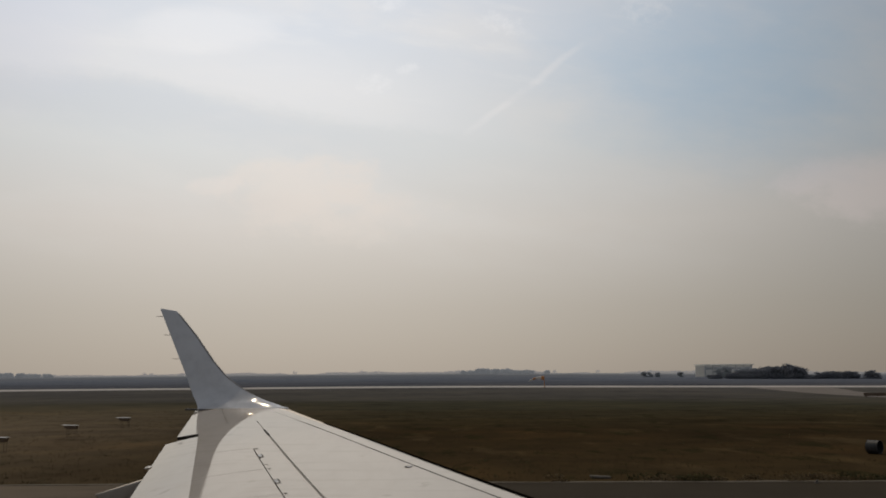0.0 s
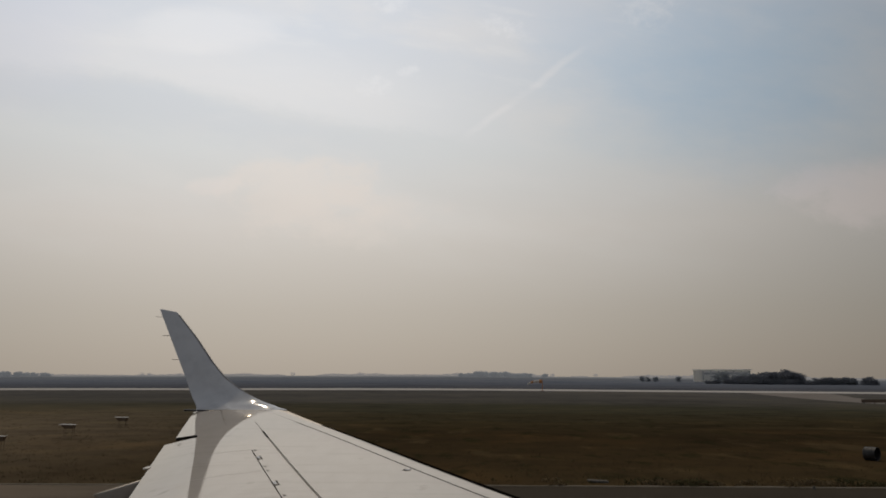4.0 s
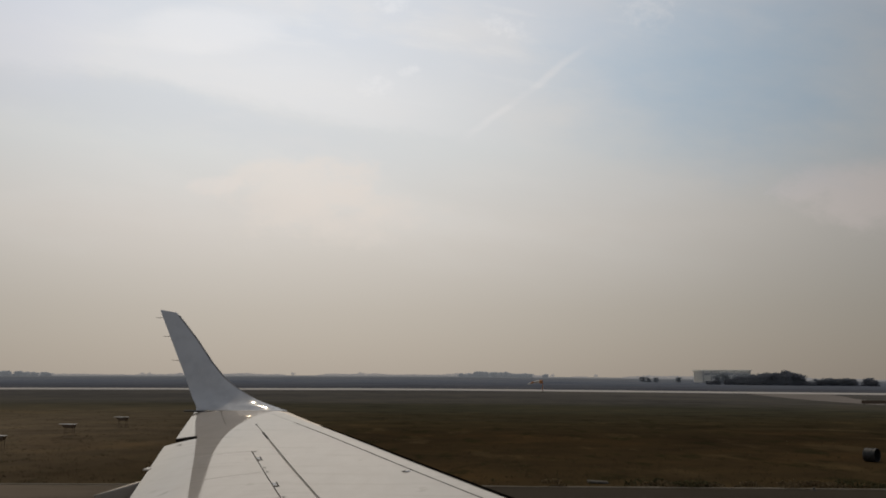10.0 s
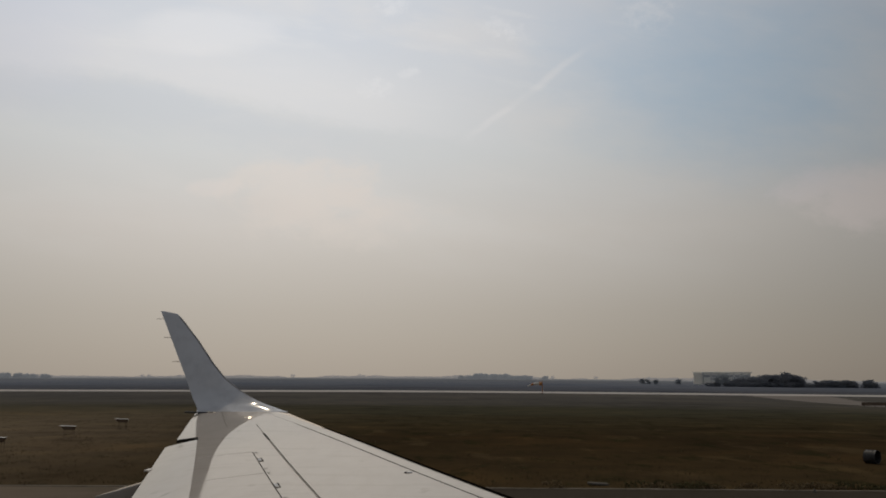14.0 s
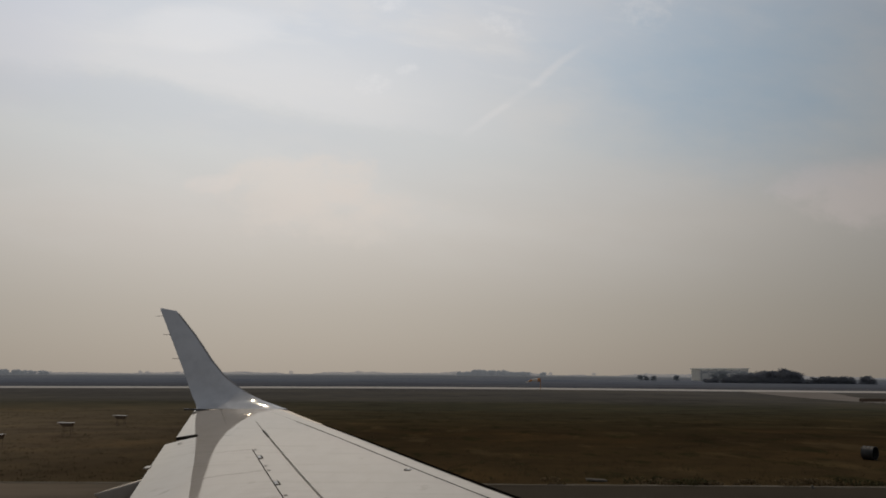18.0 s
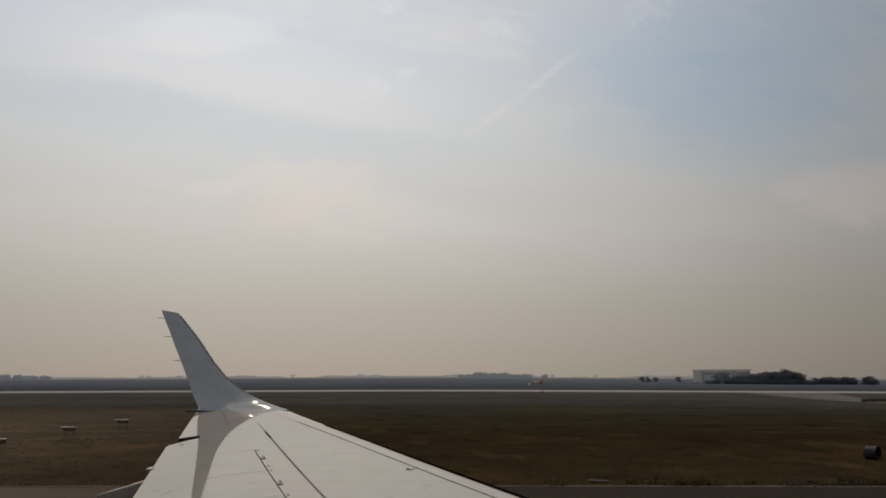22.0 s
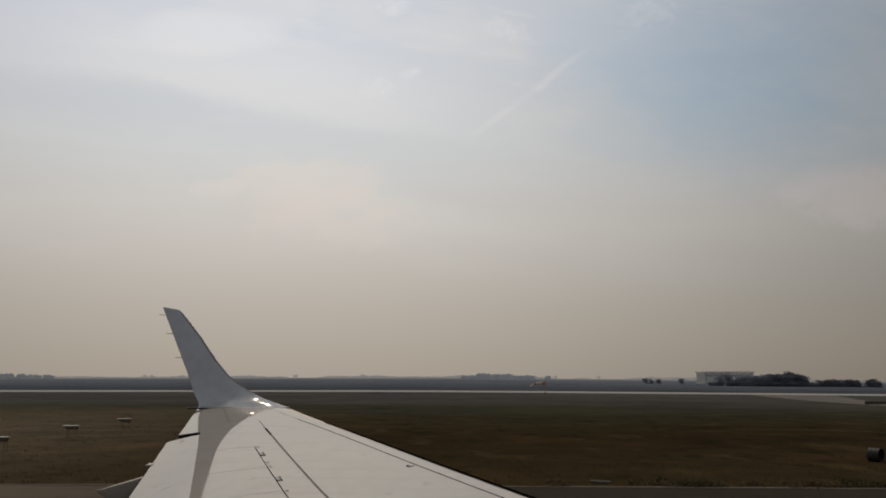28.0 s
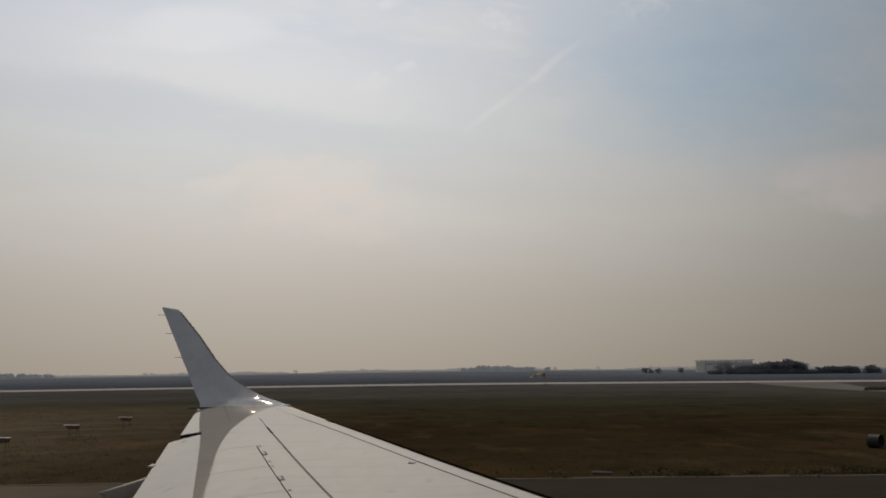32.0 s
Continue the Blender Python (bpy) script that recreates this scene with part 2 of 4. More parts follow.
def varnish(m, tint, rough, amount):
    """A warm clear varnish over the paint."""
    n, t = Nodes(m.node_tree), m.node_tree
    gloss = t.nodes.new("ShaderNodeBsdfGlossy")
    gloss.inputs["Color"].default_value, gloss.inputs["Roughness"].default_value = (*tint, 1), rough
    fresnel = t.nodes.new("ShaderNodeFresnel")
    fresnel.inputs["IOR"].default_value = 1.5
    mx = t.nodes.new("ShaderNodeMixShader")
    n.plug(mx.inputs[0], n.math("MULTIPLY", fresnel.outputs[0], amount, clamp=True))
    t.links.new(t.nodes["Principled BSDF"].outputs[0], mx.inputs[1])
    t.links.new(gloss.outputs[0], mx.inputs[2])
    t.links.new(mx.outputs[0], t.nodes["Material Output"].inputs[0])


varnish(WHITE, (1.0, 0.93, 0.835), 0.045, 1.15)


def grime(m):
    """Faint chordwise dirt streaks in the paint."""
    n = Nodes(m.node_tree)
    b = m.node_tree.nodes["Principled BSDF"]
    clean = b.inputs["Base Color"].links[0].from_socket
    place = m.node_tree.nodes.new("ShaderNodeTexCoord").outputs["Object"]
    dirt = n.step(n.noise(n.scaled(place, 0.9, 7.0, 1), 1.0, 5.0, 0.6), 0.50, 0.75)
    spots = n.step(n.noise(n.scaled(place, 2.5, 2.5, 1), 1.6, 3.0, 0.5), 0.66, 0.74)
    soiled = n.mix(n.math("MULTIPLY", dirt, 0.22), clean, (0.27, 0.235, 0.19))
    soiled = n.mix(n.math("MULTIPLY", spots, 0.28), soiled, (0.245, 0.215, 0.175))
    # a smear of grease across the aileron
    x, y, _ = n.split(place)
    px, py = n.math("ADD", x, 2.36), n.math("SUBTRACT", y, 7.985)
    along = n.math("ABSOLUTE", n.math("ADD", n.math("MULTIPLY", px, 0.636), n.math("MULTIPLY", py, 0.772)))
    across = n.math("ABSOLUTE", n.math("SUBTRACT", n.math("MULTIPLY", py, 0.636), n.math("MULTIPLY", px, 0.772)))
    smear = n.math("MULTIPLY", n.math("SUBTRACT", 1.0, n.step(along, 0.03, 0.17)), n.math("SUBTRACT", 1.0, n.step(across, 0.004, 0.045)))
    smear = n.math("MULTIPLY", smear, n.step(n.noise(n.scaled(place, 14.0, 5.0, 1), 1.0, 4.0, 0.6), 0.35, 0.62))
    n.plug(b.inputs["Base Color"], n.mix(n.math("MULTIPLY", smear, 0.55), soiled, (0.16, 0.14, 0.115)))


grime(WHITE)
WHITE_GLOSS = material("glossy_white_paint", [(0.50, 0.505, 0.52), (0.56, 0.565, 0.58), (0.59, 0.595, 0.61)], rough=0.10, scale=1.5, fine=6.0, spec=0.6, spread=0.015)
GREY_PAINT = material("grey_aircraft_paint", [(0.42, 0.42, 0.43), (0.5, 0.5, 0.5)], rough=0.4, scale=2.0, fine=20.0)
DARK_GAP = material("dark_wing_cavity", [(0.02, 0.018, 0.015), (0.04, 0.035, 0.03)], rough=0.9, scale=5.0, spec=0.0)
SEALANT = material("brown_grey_sealant", [(0.21, 0.193, 0.17), (0.32, 0.297, 0.265)], rough=0.85, scale=3.0, fine=15.0, spec=0.1)
TAR = material("dark_fresh_sealant", [(0.03, 0.027, 0.024), (0.06, 0.055, 0.05)], rough=0.8, scale=4.0, spec=0.1)
NOSE_BLACK = material("black_nose_edge", [(0.004, 0.0035, 0.003), (0.008, 0.007, 0.006)], rough=0.9, scale=5.0, spec=0.0)
SEAM = material("faint_seam", [(0.54, 0.52, 0.49), (0.64, 0.62, 0.59)], rough=0.5, scale=4.0)
DARK_METAL = material("dark_metal", [(0.05, 0.05, 0.05), (0.09, 0.085, 0.08)], rough=0.4, metal=0.6, scale=6.0)
BARE_METAL = material("bare_metal", [(0.55, 0.54, 0.52), (0.68, 0.67, 0.65)], rough=0.3, metal=1.0, scale=6.0)
RUBBER = material("black_rubber", [(0.02, 0.02, 0.02), (0.035, 0.035, 0.035)], rough=0.8)
GRASSLAND = material("dry_grassland", [(0.98, 0.95, 0.92), (1.33, 1.33, 1.31), (1.62, 1.59, 1.47), (1.97, 1.80, 1.57)],
                     rough=1.0, scale=0.05, fine=0.5, stretch=(0.45, 0.55, 1), spec=0.0)


def land_with_haze(m):
    """Brown grass by the runway, olive then mown grass, grey fields beyond the taxiway, paled by painted haze."""
    n = Nodes(m.node_tree)
    b = m.node_tree.nodes["Principled BSDF"]
    mottled = b.inputs["Base Color"].links[0].from_socket
    place = m.node_tree.nodes.new("ShaderNodeTexCoord").outputs["Object"]
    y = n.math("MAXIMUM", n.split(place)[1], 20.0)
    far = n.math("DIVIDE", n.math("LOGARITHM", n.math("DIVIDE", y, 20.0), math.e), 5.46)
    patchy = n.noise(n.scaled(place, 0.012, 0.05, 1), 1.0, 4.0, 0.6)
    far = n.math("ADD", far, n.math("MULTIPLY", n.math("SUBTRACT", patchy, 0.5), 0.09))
    # Haze over the distance is put into the greyer, bluer far stops.
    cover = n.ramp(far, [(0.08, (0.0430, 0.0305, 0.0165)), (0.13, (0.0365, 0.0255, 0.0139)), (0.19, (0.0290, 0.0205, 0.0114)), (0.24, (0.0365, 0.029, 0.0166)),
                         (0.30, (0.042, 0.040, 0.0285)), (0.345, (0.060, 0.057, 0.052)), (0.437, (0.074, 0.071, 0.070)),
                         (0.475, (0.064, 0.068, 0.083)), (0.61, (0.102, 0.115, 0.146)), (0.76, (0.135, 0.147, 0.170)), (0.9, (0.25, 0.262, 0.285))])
    russet = n.step(n.noise(n.scaled(place, 0.06, 0.05, 1), 1.0, 3.0, 0.5), 0.52, 0.72)
    russet = n.math("MULTIPLY", russet, n.math("SUBTRACT", 1.0, n.step(y, 45.0, 80.0)))
    cover = n.mix(n.math("MULTIPLY", russet, 0.72), cover, (0.068, 0.041, 0.019))
    near = n.math("SUBTRACT", 1.0, n.step(y, 55.0, 110.0))
    tufts = n.noise(n.scaled(place, 0.62, 0.22, 1), 1.0, 5.0, 0.62)
    cover = n.mix(n.math("MULTIPLY", n.math("MULTIPLY", n.step(tufts, 0.53, 0.66), near), 0.75), cover, (0.0185, 0.0175, 0.0085))
    cover = n.mix(n.math("MULTIPLY", n.math("MULTIPLY", n.step(n.noise(n.scaled(place, 0.34, 0.13, 1), 1.0, 5.0, 0.6), 0.54, 0.70), near), 0.6), cover, (0.064, 0.046, 0.025))
    # Glare towards -x is put into the colour; dry masks this paler ground.
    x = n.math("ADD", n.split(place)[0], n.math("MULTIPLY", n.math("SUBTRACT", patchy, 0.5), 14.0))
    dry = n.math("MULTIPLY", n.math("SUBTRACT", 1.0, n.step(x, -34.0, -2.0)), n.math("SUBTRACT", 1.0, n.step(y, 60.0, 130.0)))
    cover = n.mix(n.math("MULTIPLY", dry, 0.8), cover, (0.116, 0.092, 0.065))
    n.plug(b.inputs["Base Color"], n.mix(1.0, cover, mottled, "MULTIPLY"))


land_with_haze(GRASSLAND)
ASPHALT = material("worn_asphalt", [(0.040, 0.0312, 0.0205), (0.054, 0.0425, 0.0285)], rough=0.9, scale=0.4, fine=12.0, spec=0.03)


def glare_on_paving(m):
    """Glare put into the paving's colour: paler towards -x, with a ragged edge."""
    n = Nodes(m.node_tree)
    b = m.node_tree.nodes["Principled BSDF"]
    clean = b.inputs["Base Color"].links[0].from_socket
    place = m.node_tree.nodes.new("ShaderNodeTexCoord").outputs["Object"]
    ragged = n.math("MULTIPLY", n.math("SUBTRACT", n.noise(n.scaled(place, 0.25, 0.5, 1), 1.0, 5.0, 0.6), 0.5), 9.0)
    glare = n.math("SUBTRACT", 1.0, n.step(n.math("ADD", n.split(place)[0], ragged), -15.0, -5.0))
    n.plug(b.inputs["Base Color"], n.mix(n.math("MULTIPLY", glare, 0.75), clean, (0.20, 0.158, 0.115)))


glare_on_paving(ASPHALT)
CONCRETE = material("pale_concrete", [(0.45, 0.425, 0.40), (0.565, 0.535, 0.50)], rough=0.95, scale=0.1, fine=3.0, spec=0.0)
WORN_CONCRETE = material("grey_worn_concrete", [(0.19, 0.17, 0.155), (0.25, 0.228, 0.207)], rough=0.95, scale=0.1, fine=3.0, spec=0.0)
EARTH = material("sandy_earth", [(0.125, 0.108, 0.085), (0.20, 0.175, 0.142)], rough=1.0, scale=0.8, fine=6.0, spec=0.0)
STRAW = material("dry_grass_blades", [(0.046, 0.035, 0.020), (0.066, 0.048, 0.026)], rough=1.0, scale=0.15, fine=2.0, spec=0.0,
                 random_tint=0.2, through_light=0.5, island=True)
STRAW_PALE = material("tan_dead_grass", [(0.13, 0.097, 0.054), (0.18, 0.135, 0.078)], rough=1.0, scale=0.5, fine=3.0, spec=0.0,
                      random_tint=0.3, through_light=0.4, island=True)
WEED = material("green_weed_leaves", [(0.060, 0.056, 0.028), (0.090, 0.076, 0.040)], rough=1.0, scale=1.0, spec=0.0,
                random_tint=0.35, through_light=0.5, island=True)
# Haze over the trees is put into their pale, bluish leaf colours.
LEAF_NEAR = material("dark_leaves", [(0.185, 0.195, 0.22), (0.245, 0.258, 0.285)], rough=0.9, scale=0.3, spec=0.0,
                     random_tint=0.15, through_light=0.3, island=True)
LEAF_HALF = material("haze_grey_leaves", [(0.32, 0.345, 0.375), (0.39, 0.415, 0.44)], rough=0.9, scale=0.3, spec=0.0,
                     random_tint=0.1, through_light=0.5, island=True)
LEAF_MID = material("haze_paled_leaves", [(0.30, 0.31, 0.325), (0.36, 0.37, 0.38)], rough=0.9, scale=0.1, spec=0.0,
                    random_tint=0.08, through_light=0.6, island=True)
# beyond a mile the trees are backdrop; a faint emission stands in for haze
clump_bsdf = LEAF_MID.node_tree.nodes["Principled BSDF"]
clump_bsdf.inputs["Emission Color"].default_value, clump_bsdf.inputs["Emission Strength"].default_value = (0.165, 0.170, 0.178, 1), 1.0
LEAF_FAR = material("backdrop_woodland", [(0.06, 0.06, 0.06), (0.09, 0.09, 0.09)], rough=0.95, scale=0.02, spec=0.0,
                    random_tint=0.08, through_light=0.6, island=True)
# Haze over the woods is put into this steady glow.
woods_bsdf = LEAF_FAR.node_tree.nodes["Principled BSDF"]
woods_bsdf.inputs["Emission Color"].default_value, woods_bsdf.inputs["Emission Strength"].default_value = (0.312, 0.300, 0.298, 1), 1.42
DARK_EDGE = material("worn_dark_grey_paint", [(0.24, 0.23, 0.225), (0.31, 0.30, 0.29)], rough=0.35, scale=3.0, fine=20.0, spec=0.3)
DULL = material("dirty_concrete", [(0.10, 0.09, 0.075), (0.16, 0.145, 0.125)], rough=1.0, scale=2.0, fine=12.0, spec=0.0)
# Trunks of far trees carry the haze in their pale colour.
PALE_BARK = material("haze_paled_bark", [(0.50, 0.48, 0.46), (0.62, 0.60, 0.57)], rough=0.95, scale=2.0, spec=0.0)
BARK = material("grey_bark", [(0.07, 0.06, 0.055), (0.12, 0.10, 0.09)], rough=0.95, scale=2.0, spec=0.1)
ORANGE = material("orange_fabric", [(0.55, 0.24, 0.09), (0.66, 0.32, 0.12)], rough=0.8, scale=3.0, through_light=0.3)
ORANGE_PAINT = material("orange_paint", [(0.075, 0.047, 0.025), (0.11, 0.066, 0.034)], rough=0.5, scale=4.0)
WHITE_CLOTH = material("white_fabric", [(0.70, 0.66, 0.60), (0.80, 0.77, 0.72)], rough=0.8, scale=3.0, through_light=0.3)
WHITE_BOX = material("white_enamel", [(0.50, 0.48, 0.44), (0.62, 0.60, 0.56)], rough=0.35, scale=4.0)
STEEL = material("weathered_steel", [(0.011, 0.0105, 0.01), (0.028, 0.027, 0.026)], rough=0.85, metal=0.1, scale=4.0)
DRUM_GREY = material("weathered_galvanised_steel", [(0.030, 0.028, 0.027), (0.062, 0.058, 0.054)], rough=0.6, metal=0.2, scale=4.0, fine=20.0)
# Haze over the hangar is put into this pale, light-passing cladding.
CLADDING = material("haze_pale_cladding", [(0.86, 0.85, 0.82), (0.92, 0.91, 0.88)], rough=0.8, scale=0.1, fine=1.0, spec=0.0, through_light=0.6)


# ---------------- helpers for building ----------------
def part(name, bm, mat, parent=None, label="", smooth=False):
    me = bpy.data.meshes.new(name)
    bm.normal_update()
    bm.to_mesh(me)
    bm.free()
    me.materials.append(mat)
    if smooth:
        for p in me.polygons:
            p.use_smooth = True
        if smooth == "flat edges":
            me.set_sharp_from_angle(angle=radians(30))
    ob = new(name, me)
    if parent is not None:
        ob.parent = parent
        ob.matrix_parent_inverse = parent.matrix_basis.inverted()
    return tagged(ob, label)


def empty(name, m=None):
    ob = new(name)
    if m is not None:
        ob.matrix_basis = m
    return ob


def sheet(rows, flip=False):
    """A surface through rows of points."""
    bm = bmesh.new()
    vs = [[bm.verts.new(p) for p in r] for r in rows]
    for a, b in zip(vs, vs[1:]):
        for i in range(len(a) - 1):
            bm.faces.new((a[i], a[i + 1], b[i + 1], b[i]) if flip else (a[i], b[i], b[i + 1], a[i + 1]))
    return bm


def slab(rows, depth):
    """A sheet through rows of points with a body under it."""
    bm = sheet(rows)
    low = bmesh.ops.duplicate(bm, geom=bm.verts[:] + bm.edges[:] + bm.faces[:])["geom"]
    lv = [g for g in low if isinstance(g, bmesh.types.BMVert)]
    for q in lv:
        q.co.z -= depth
    n, k = len(rows), len(rows[0])
    bm.verts.ensure_lookup_table()
    top, bot = bm.verts[:n * k], bm.verts[n * k:]
    rim = [i for i in range(k)] + [r * k + k - 1 for r in range(1, n)] + \
          [(n - 1) * k + i for i in range(k - 2, -1, -1)] + [r * k for r in range(n - 2, 0, -1)]
    for a, b in zip(rim, rim[1:] + rim[:1]):
        bm.faces.new((top[a], top[b], bot[b], bot[a]))
    bmesh.ops.recalc_face_normals(bm, faces=bm.faces[:])
    return bm


def box(bm, sx, sy, sz, m, bevel=0.0):
    r = bmesh.ops.create_cube(bm, size=1.0, matrix=m @ Matrix.Diagonal((sx, sy, sz, 1)))
    if bevel:
        es = list({e for q in r["verts"] for e in q.link_edges})
        bmesh.ops.bevel(bm, geom=es, offset=bevel, segments=2, affect="EDGES", profile=0.5)
    return bm


def rod(bm, a, b, r0, r1, sides=8):
    a, b = Vector(a), Vector(b)
    m = Matrix.Translation((a + b) / 2) @ (b - a).to_track_quat("Z", "Y").to_matrix().to_4x4()
    bmesh.ops.create_cone(bm, cap_ends=True, segments=sides, radius1=r0, radius2=r1, depth=(b - a).length, matrix=m)
    return bm


def fall(x):
    """The airfield dips gently towards where the aircraft is heading."""
    s = 12.0
    return -0.0092 * (s * math.log1p(math.exp(min(x / s, 50.0))) if x < 500 else x)


# ---------------- ground ----------------
def graded(a, b, first, grow):
    v, s, out = 0.0, first, [0.0]
    while v < max(-a, b):
        v += s
        s *= grow
        out.append(v)
    return sorted({-q for q in out if -q >= a} | {q for q in out if q <= b} | {a, b})


def strip(x0, x1, near, far, lift, step=25.0, nx=None):
    """A paved strip between two lines y(x), laid on the land."""
    xs = [x0 + (x1 - x0) * i / max(2, int((x1 - x0) / step)) for i in range(max(2, int((x1 - x0) / step)) + 1)]
    return [[(x, near(x), fall(x) + lift) for x in xs], [(x, far(x), fall(x) + lift) for x in xs]]


xs = graded(-4500, 4500, 6.0, 1.13)
ys = graded(-4500, 4700, 8.0, 1.15)
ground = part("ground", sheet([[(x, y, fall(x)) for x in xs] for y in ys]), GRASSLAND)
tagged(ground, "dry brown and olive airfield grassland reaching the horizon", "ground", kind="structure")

EDGE = 30.9
paving = part("runway", slab(strip(-2500, 2500, lambda x: -32.0, lambda x: EDGE + 0.02 * math.sin(x * 0.4), 0.03), 0.03), ASPHALT)
tagged(paving, "dark worn asphalt runway under the aircraft", "runway", kind="structure")
verge = part("verge", slab(strip(-400, 400, lambda x: EDGE + 0.03, lambda x: EDGE + 0.30 + 0.22 * noise.noise((x * 0.5, 0, 0)) + 0.12 * noise.noise((x * 1.7, 4, 0)), 0.035, 1.0), 0.03), EARTH)
tagged(verge, "narrow bare sandy verge along the runway edge", "verge", kind="structure")

taxi = part("taxiway", slab(strip(-2500, 2500, lambda x: 220 - 0.01 * x, lambda x: 246 - 0.01 * x, 0.05), 0.05), CONCRETE)
tagged(taxi, "pale concrete parallel taxiway across the grass", "taxiway", kind="structure")
# link that leaves the taxiway and swings forward towards the runway
NEAR_EDGE = [(72, 220.2), (67, 190), (63, 160), (62.5, 135), (67, 114), (75, 90), (96, 62), (140, 34)]
FAR_EDGE = [(92, 220.0), (83, 190), (75, 165), (72, 140), (73, 124), (80, 103), (104, 76), (152, 44)]


def smooth_line(points, n):
    """Points along a rounded line through the given ones."""
    out = []
    for i in range(n + 1):
        f = i / n * (len(points) - 1)
        k = min(int(f), len(points) - 2)
        q = [Vector(points[max(0, min(len(points) - 1, k + d))]) for d in (-1, 0, 1, 2)]
        u = f - k
        p = 0.5 * (2 * q[1] + (q[2] - q[0]) * u + (2 * q[0] - 5 * q[1] + 4 * q[2] - q[3]) * u * u + (3 * q[1] - q[0] - 3 * q[2] + q[3]) * u ** 3)
        out.append((p.x, p.y, fall(p.x) + 0.045))
    return out


link = part("taxiway_link", slab([smooth_line(FAR_EDGE, 56), smooth_line(NEAR_EDGE, 56)], 0.04), WORN_CONCRETE)
tagged(link, "pale concrete link road joining the taxiway", "taxiway", kind="structure")


# ---------------- the aircraft: wing, winglet, fuselage ----------------
def le(y):
    bow = 0.03 * (12.15 - y) / 1.65 if y > 10.5 else 0.03 - 0.0065 * min(10.5 - y, 4.0) ** 2
    return -2.01 - 0.581 * (y - 12.15) + bow


def slat_line(y):
    return le(y) - 0.35 - 0.008 * min(5.0, max(0.0, 11 - y))


def d_line(y):
    return -2.21 - 0.3426 * (y - 11.02)


def e_line(y):
    return -1.944 - 0.328 * (y - 9.469)


def hinge(y):
    return -2.739 - 0.2424 * (y - 10.37)


def te_tip(y):
    return -2.992 - 0.1576 * (y - 10.435)


def te_in(y):
    return -2.580 - 0.1645 * (y - 7.331)


def gap(y):
    """Half the width of the sealed joint, narrow towards the tip."""
    return 0.0125 * min(1.0, max(0.35, (11.15 - y) / 1.1))


CAMBER = 0.031                        # how fast the skin falls away behind the middle of the chord


def top(x, y):
    """Height of the wing's upper skin."""
    aft = max(0.0, d_line(y) - x)
    flex = 0.0055 * min(3.0, max(0.0, 9.3 - y)) ** 2
    droop = 0.05 + 0.06 * min(1.0, max(0.0, (y - 8.0) / 2.5))
    return 3.164 + 0.11 * (y - 12.3) + flex - CAMBER * (1 + 0.26 * min(4.0, max(0.0, 10.5 - y))) * aft * aft \
        - droop * max(0.0, hinge(y) - x)


def patch(y0, y1, front, back, n=12, k=6, lift=0.0, droop=0.0, skew0=0.0, skew1=0.0):
    """Part of the upper skin between two lines; skew moves the back end of each side edge along the span."""
    rows = []
    for i in range(n + 1):
        r = []
        for j in range(k + 1):
            g = j / k
            lo, hi = y0 + skew0 * g, y1 + skew1 * g
            y = lo + (hi - lo) * i / n
            a, b = front(y), back(y)
            r.append((a + (b - a) * g, y, top(a + (b - a) * g, y) + lift - droop * g ** 1.5))
        rows.append(r)
    return rows


plane = empty("airliner", pose(0, 0, 0))
tagged(plane, "white twin-jet airliner with a swept wing and upturned winglet", "aircraft")

# slat with a round nose
rows = []
for i in range(25):
    y = -0.6 + (11.148 + 0.6) * i / 24
    a = le(y)
    r = [(slat_line(y) + 0.006, y, top(a, y) + 0.001), (a - 0.26, y, top(a, y) + 0.0008), (a - 0.215, y, top(a, y) + 0.0005)]
    for j in range(13):
        th = radians(90 + 15 * j)
        r.append((a - 0.20 - 0.20 * math.cos(th), y, top(a, y) - 0.085 + 0.085 * math.sin(th)))
    rows.append(r)
slat = part("slat", sheet(rows, True), WHITE, plane, "white slat along the leading edge", smooth=True)

rows = []
for i in range(25):
    y = -0.6 + (10.95 + 0.6) * i / 24
    a, k = le(y), 0.4 + 0.6 * min(1.0, (10.95 - y) / 1.5)
    rows.append([(a - 0.20 - 0.204 * math.cos(radians(th)), y, top(a, y) - 0.085 + 0.0875 * math.sin(radians(th)) * (0.98 + 0.02 * k))
                 for th in (max(92, min(112, 93 + 3 * (y - 7))), 116, 124, 132, 145, 160, 180, 200, 225)])
part("nose_strip", sheet(rows, True), NOSE_BLACK, plane, "dark strip along the nose of the slat", smooth=True)
rows = []
for i in range(9):
    y = 11.15 + 1.0 * i / 8
    a = le(y)
    r = [(slat_line(y) + 0.006, y, top(a, y))]
    k = 1 - 0.6 * i / 8
    for j in range(13):
        th = radians(90 + 15 * j)
        r.append((a - 0.20 - 0.20 * math.cos(th), y, top(a, y) + k * (0.085 * math.sin(th) - 0.085)))
    rows.append(r)
part("tip_leading_edge", sheet(rows, True), WHITE, plane, smooth=True)

part("front_skin", slab(patch(-0.6, 11.10, lambda y: slat_line(y) - 0.012, lambda y: d_line(y) + gap(y), 24), 0.03), WHITE, plane, smooth="flat edges")
part("middle_skin", slab(patch(-0.6, 9.43, lambda y: d_line(y) - gap(y), lambda y: e_line(y) + 0.004, 20), 0.03), WHITE, plane, smooth="flat edges")
rows = []
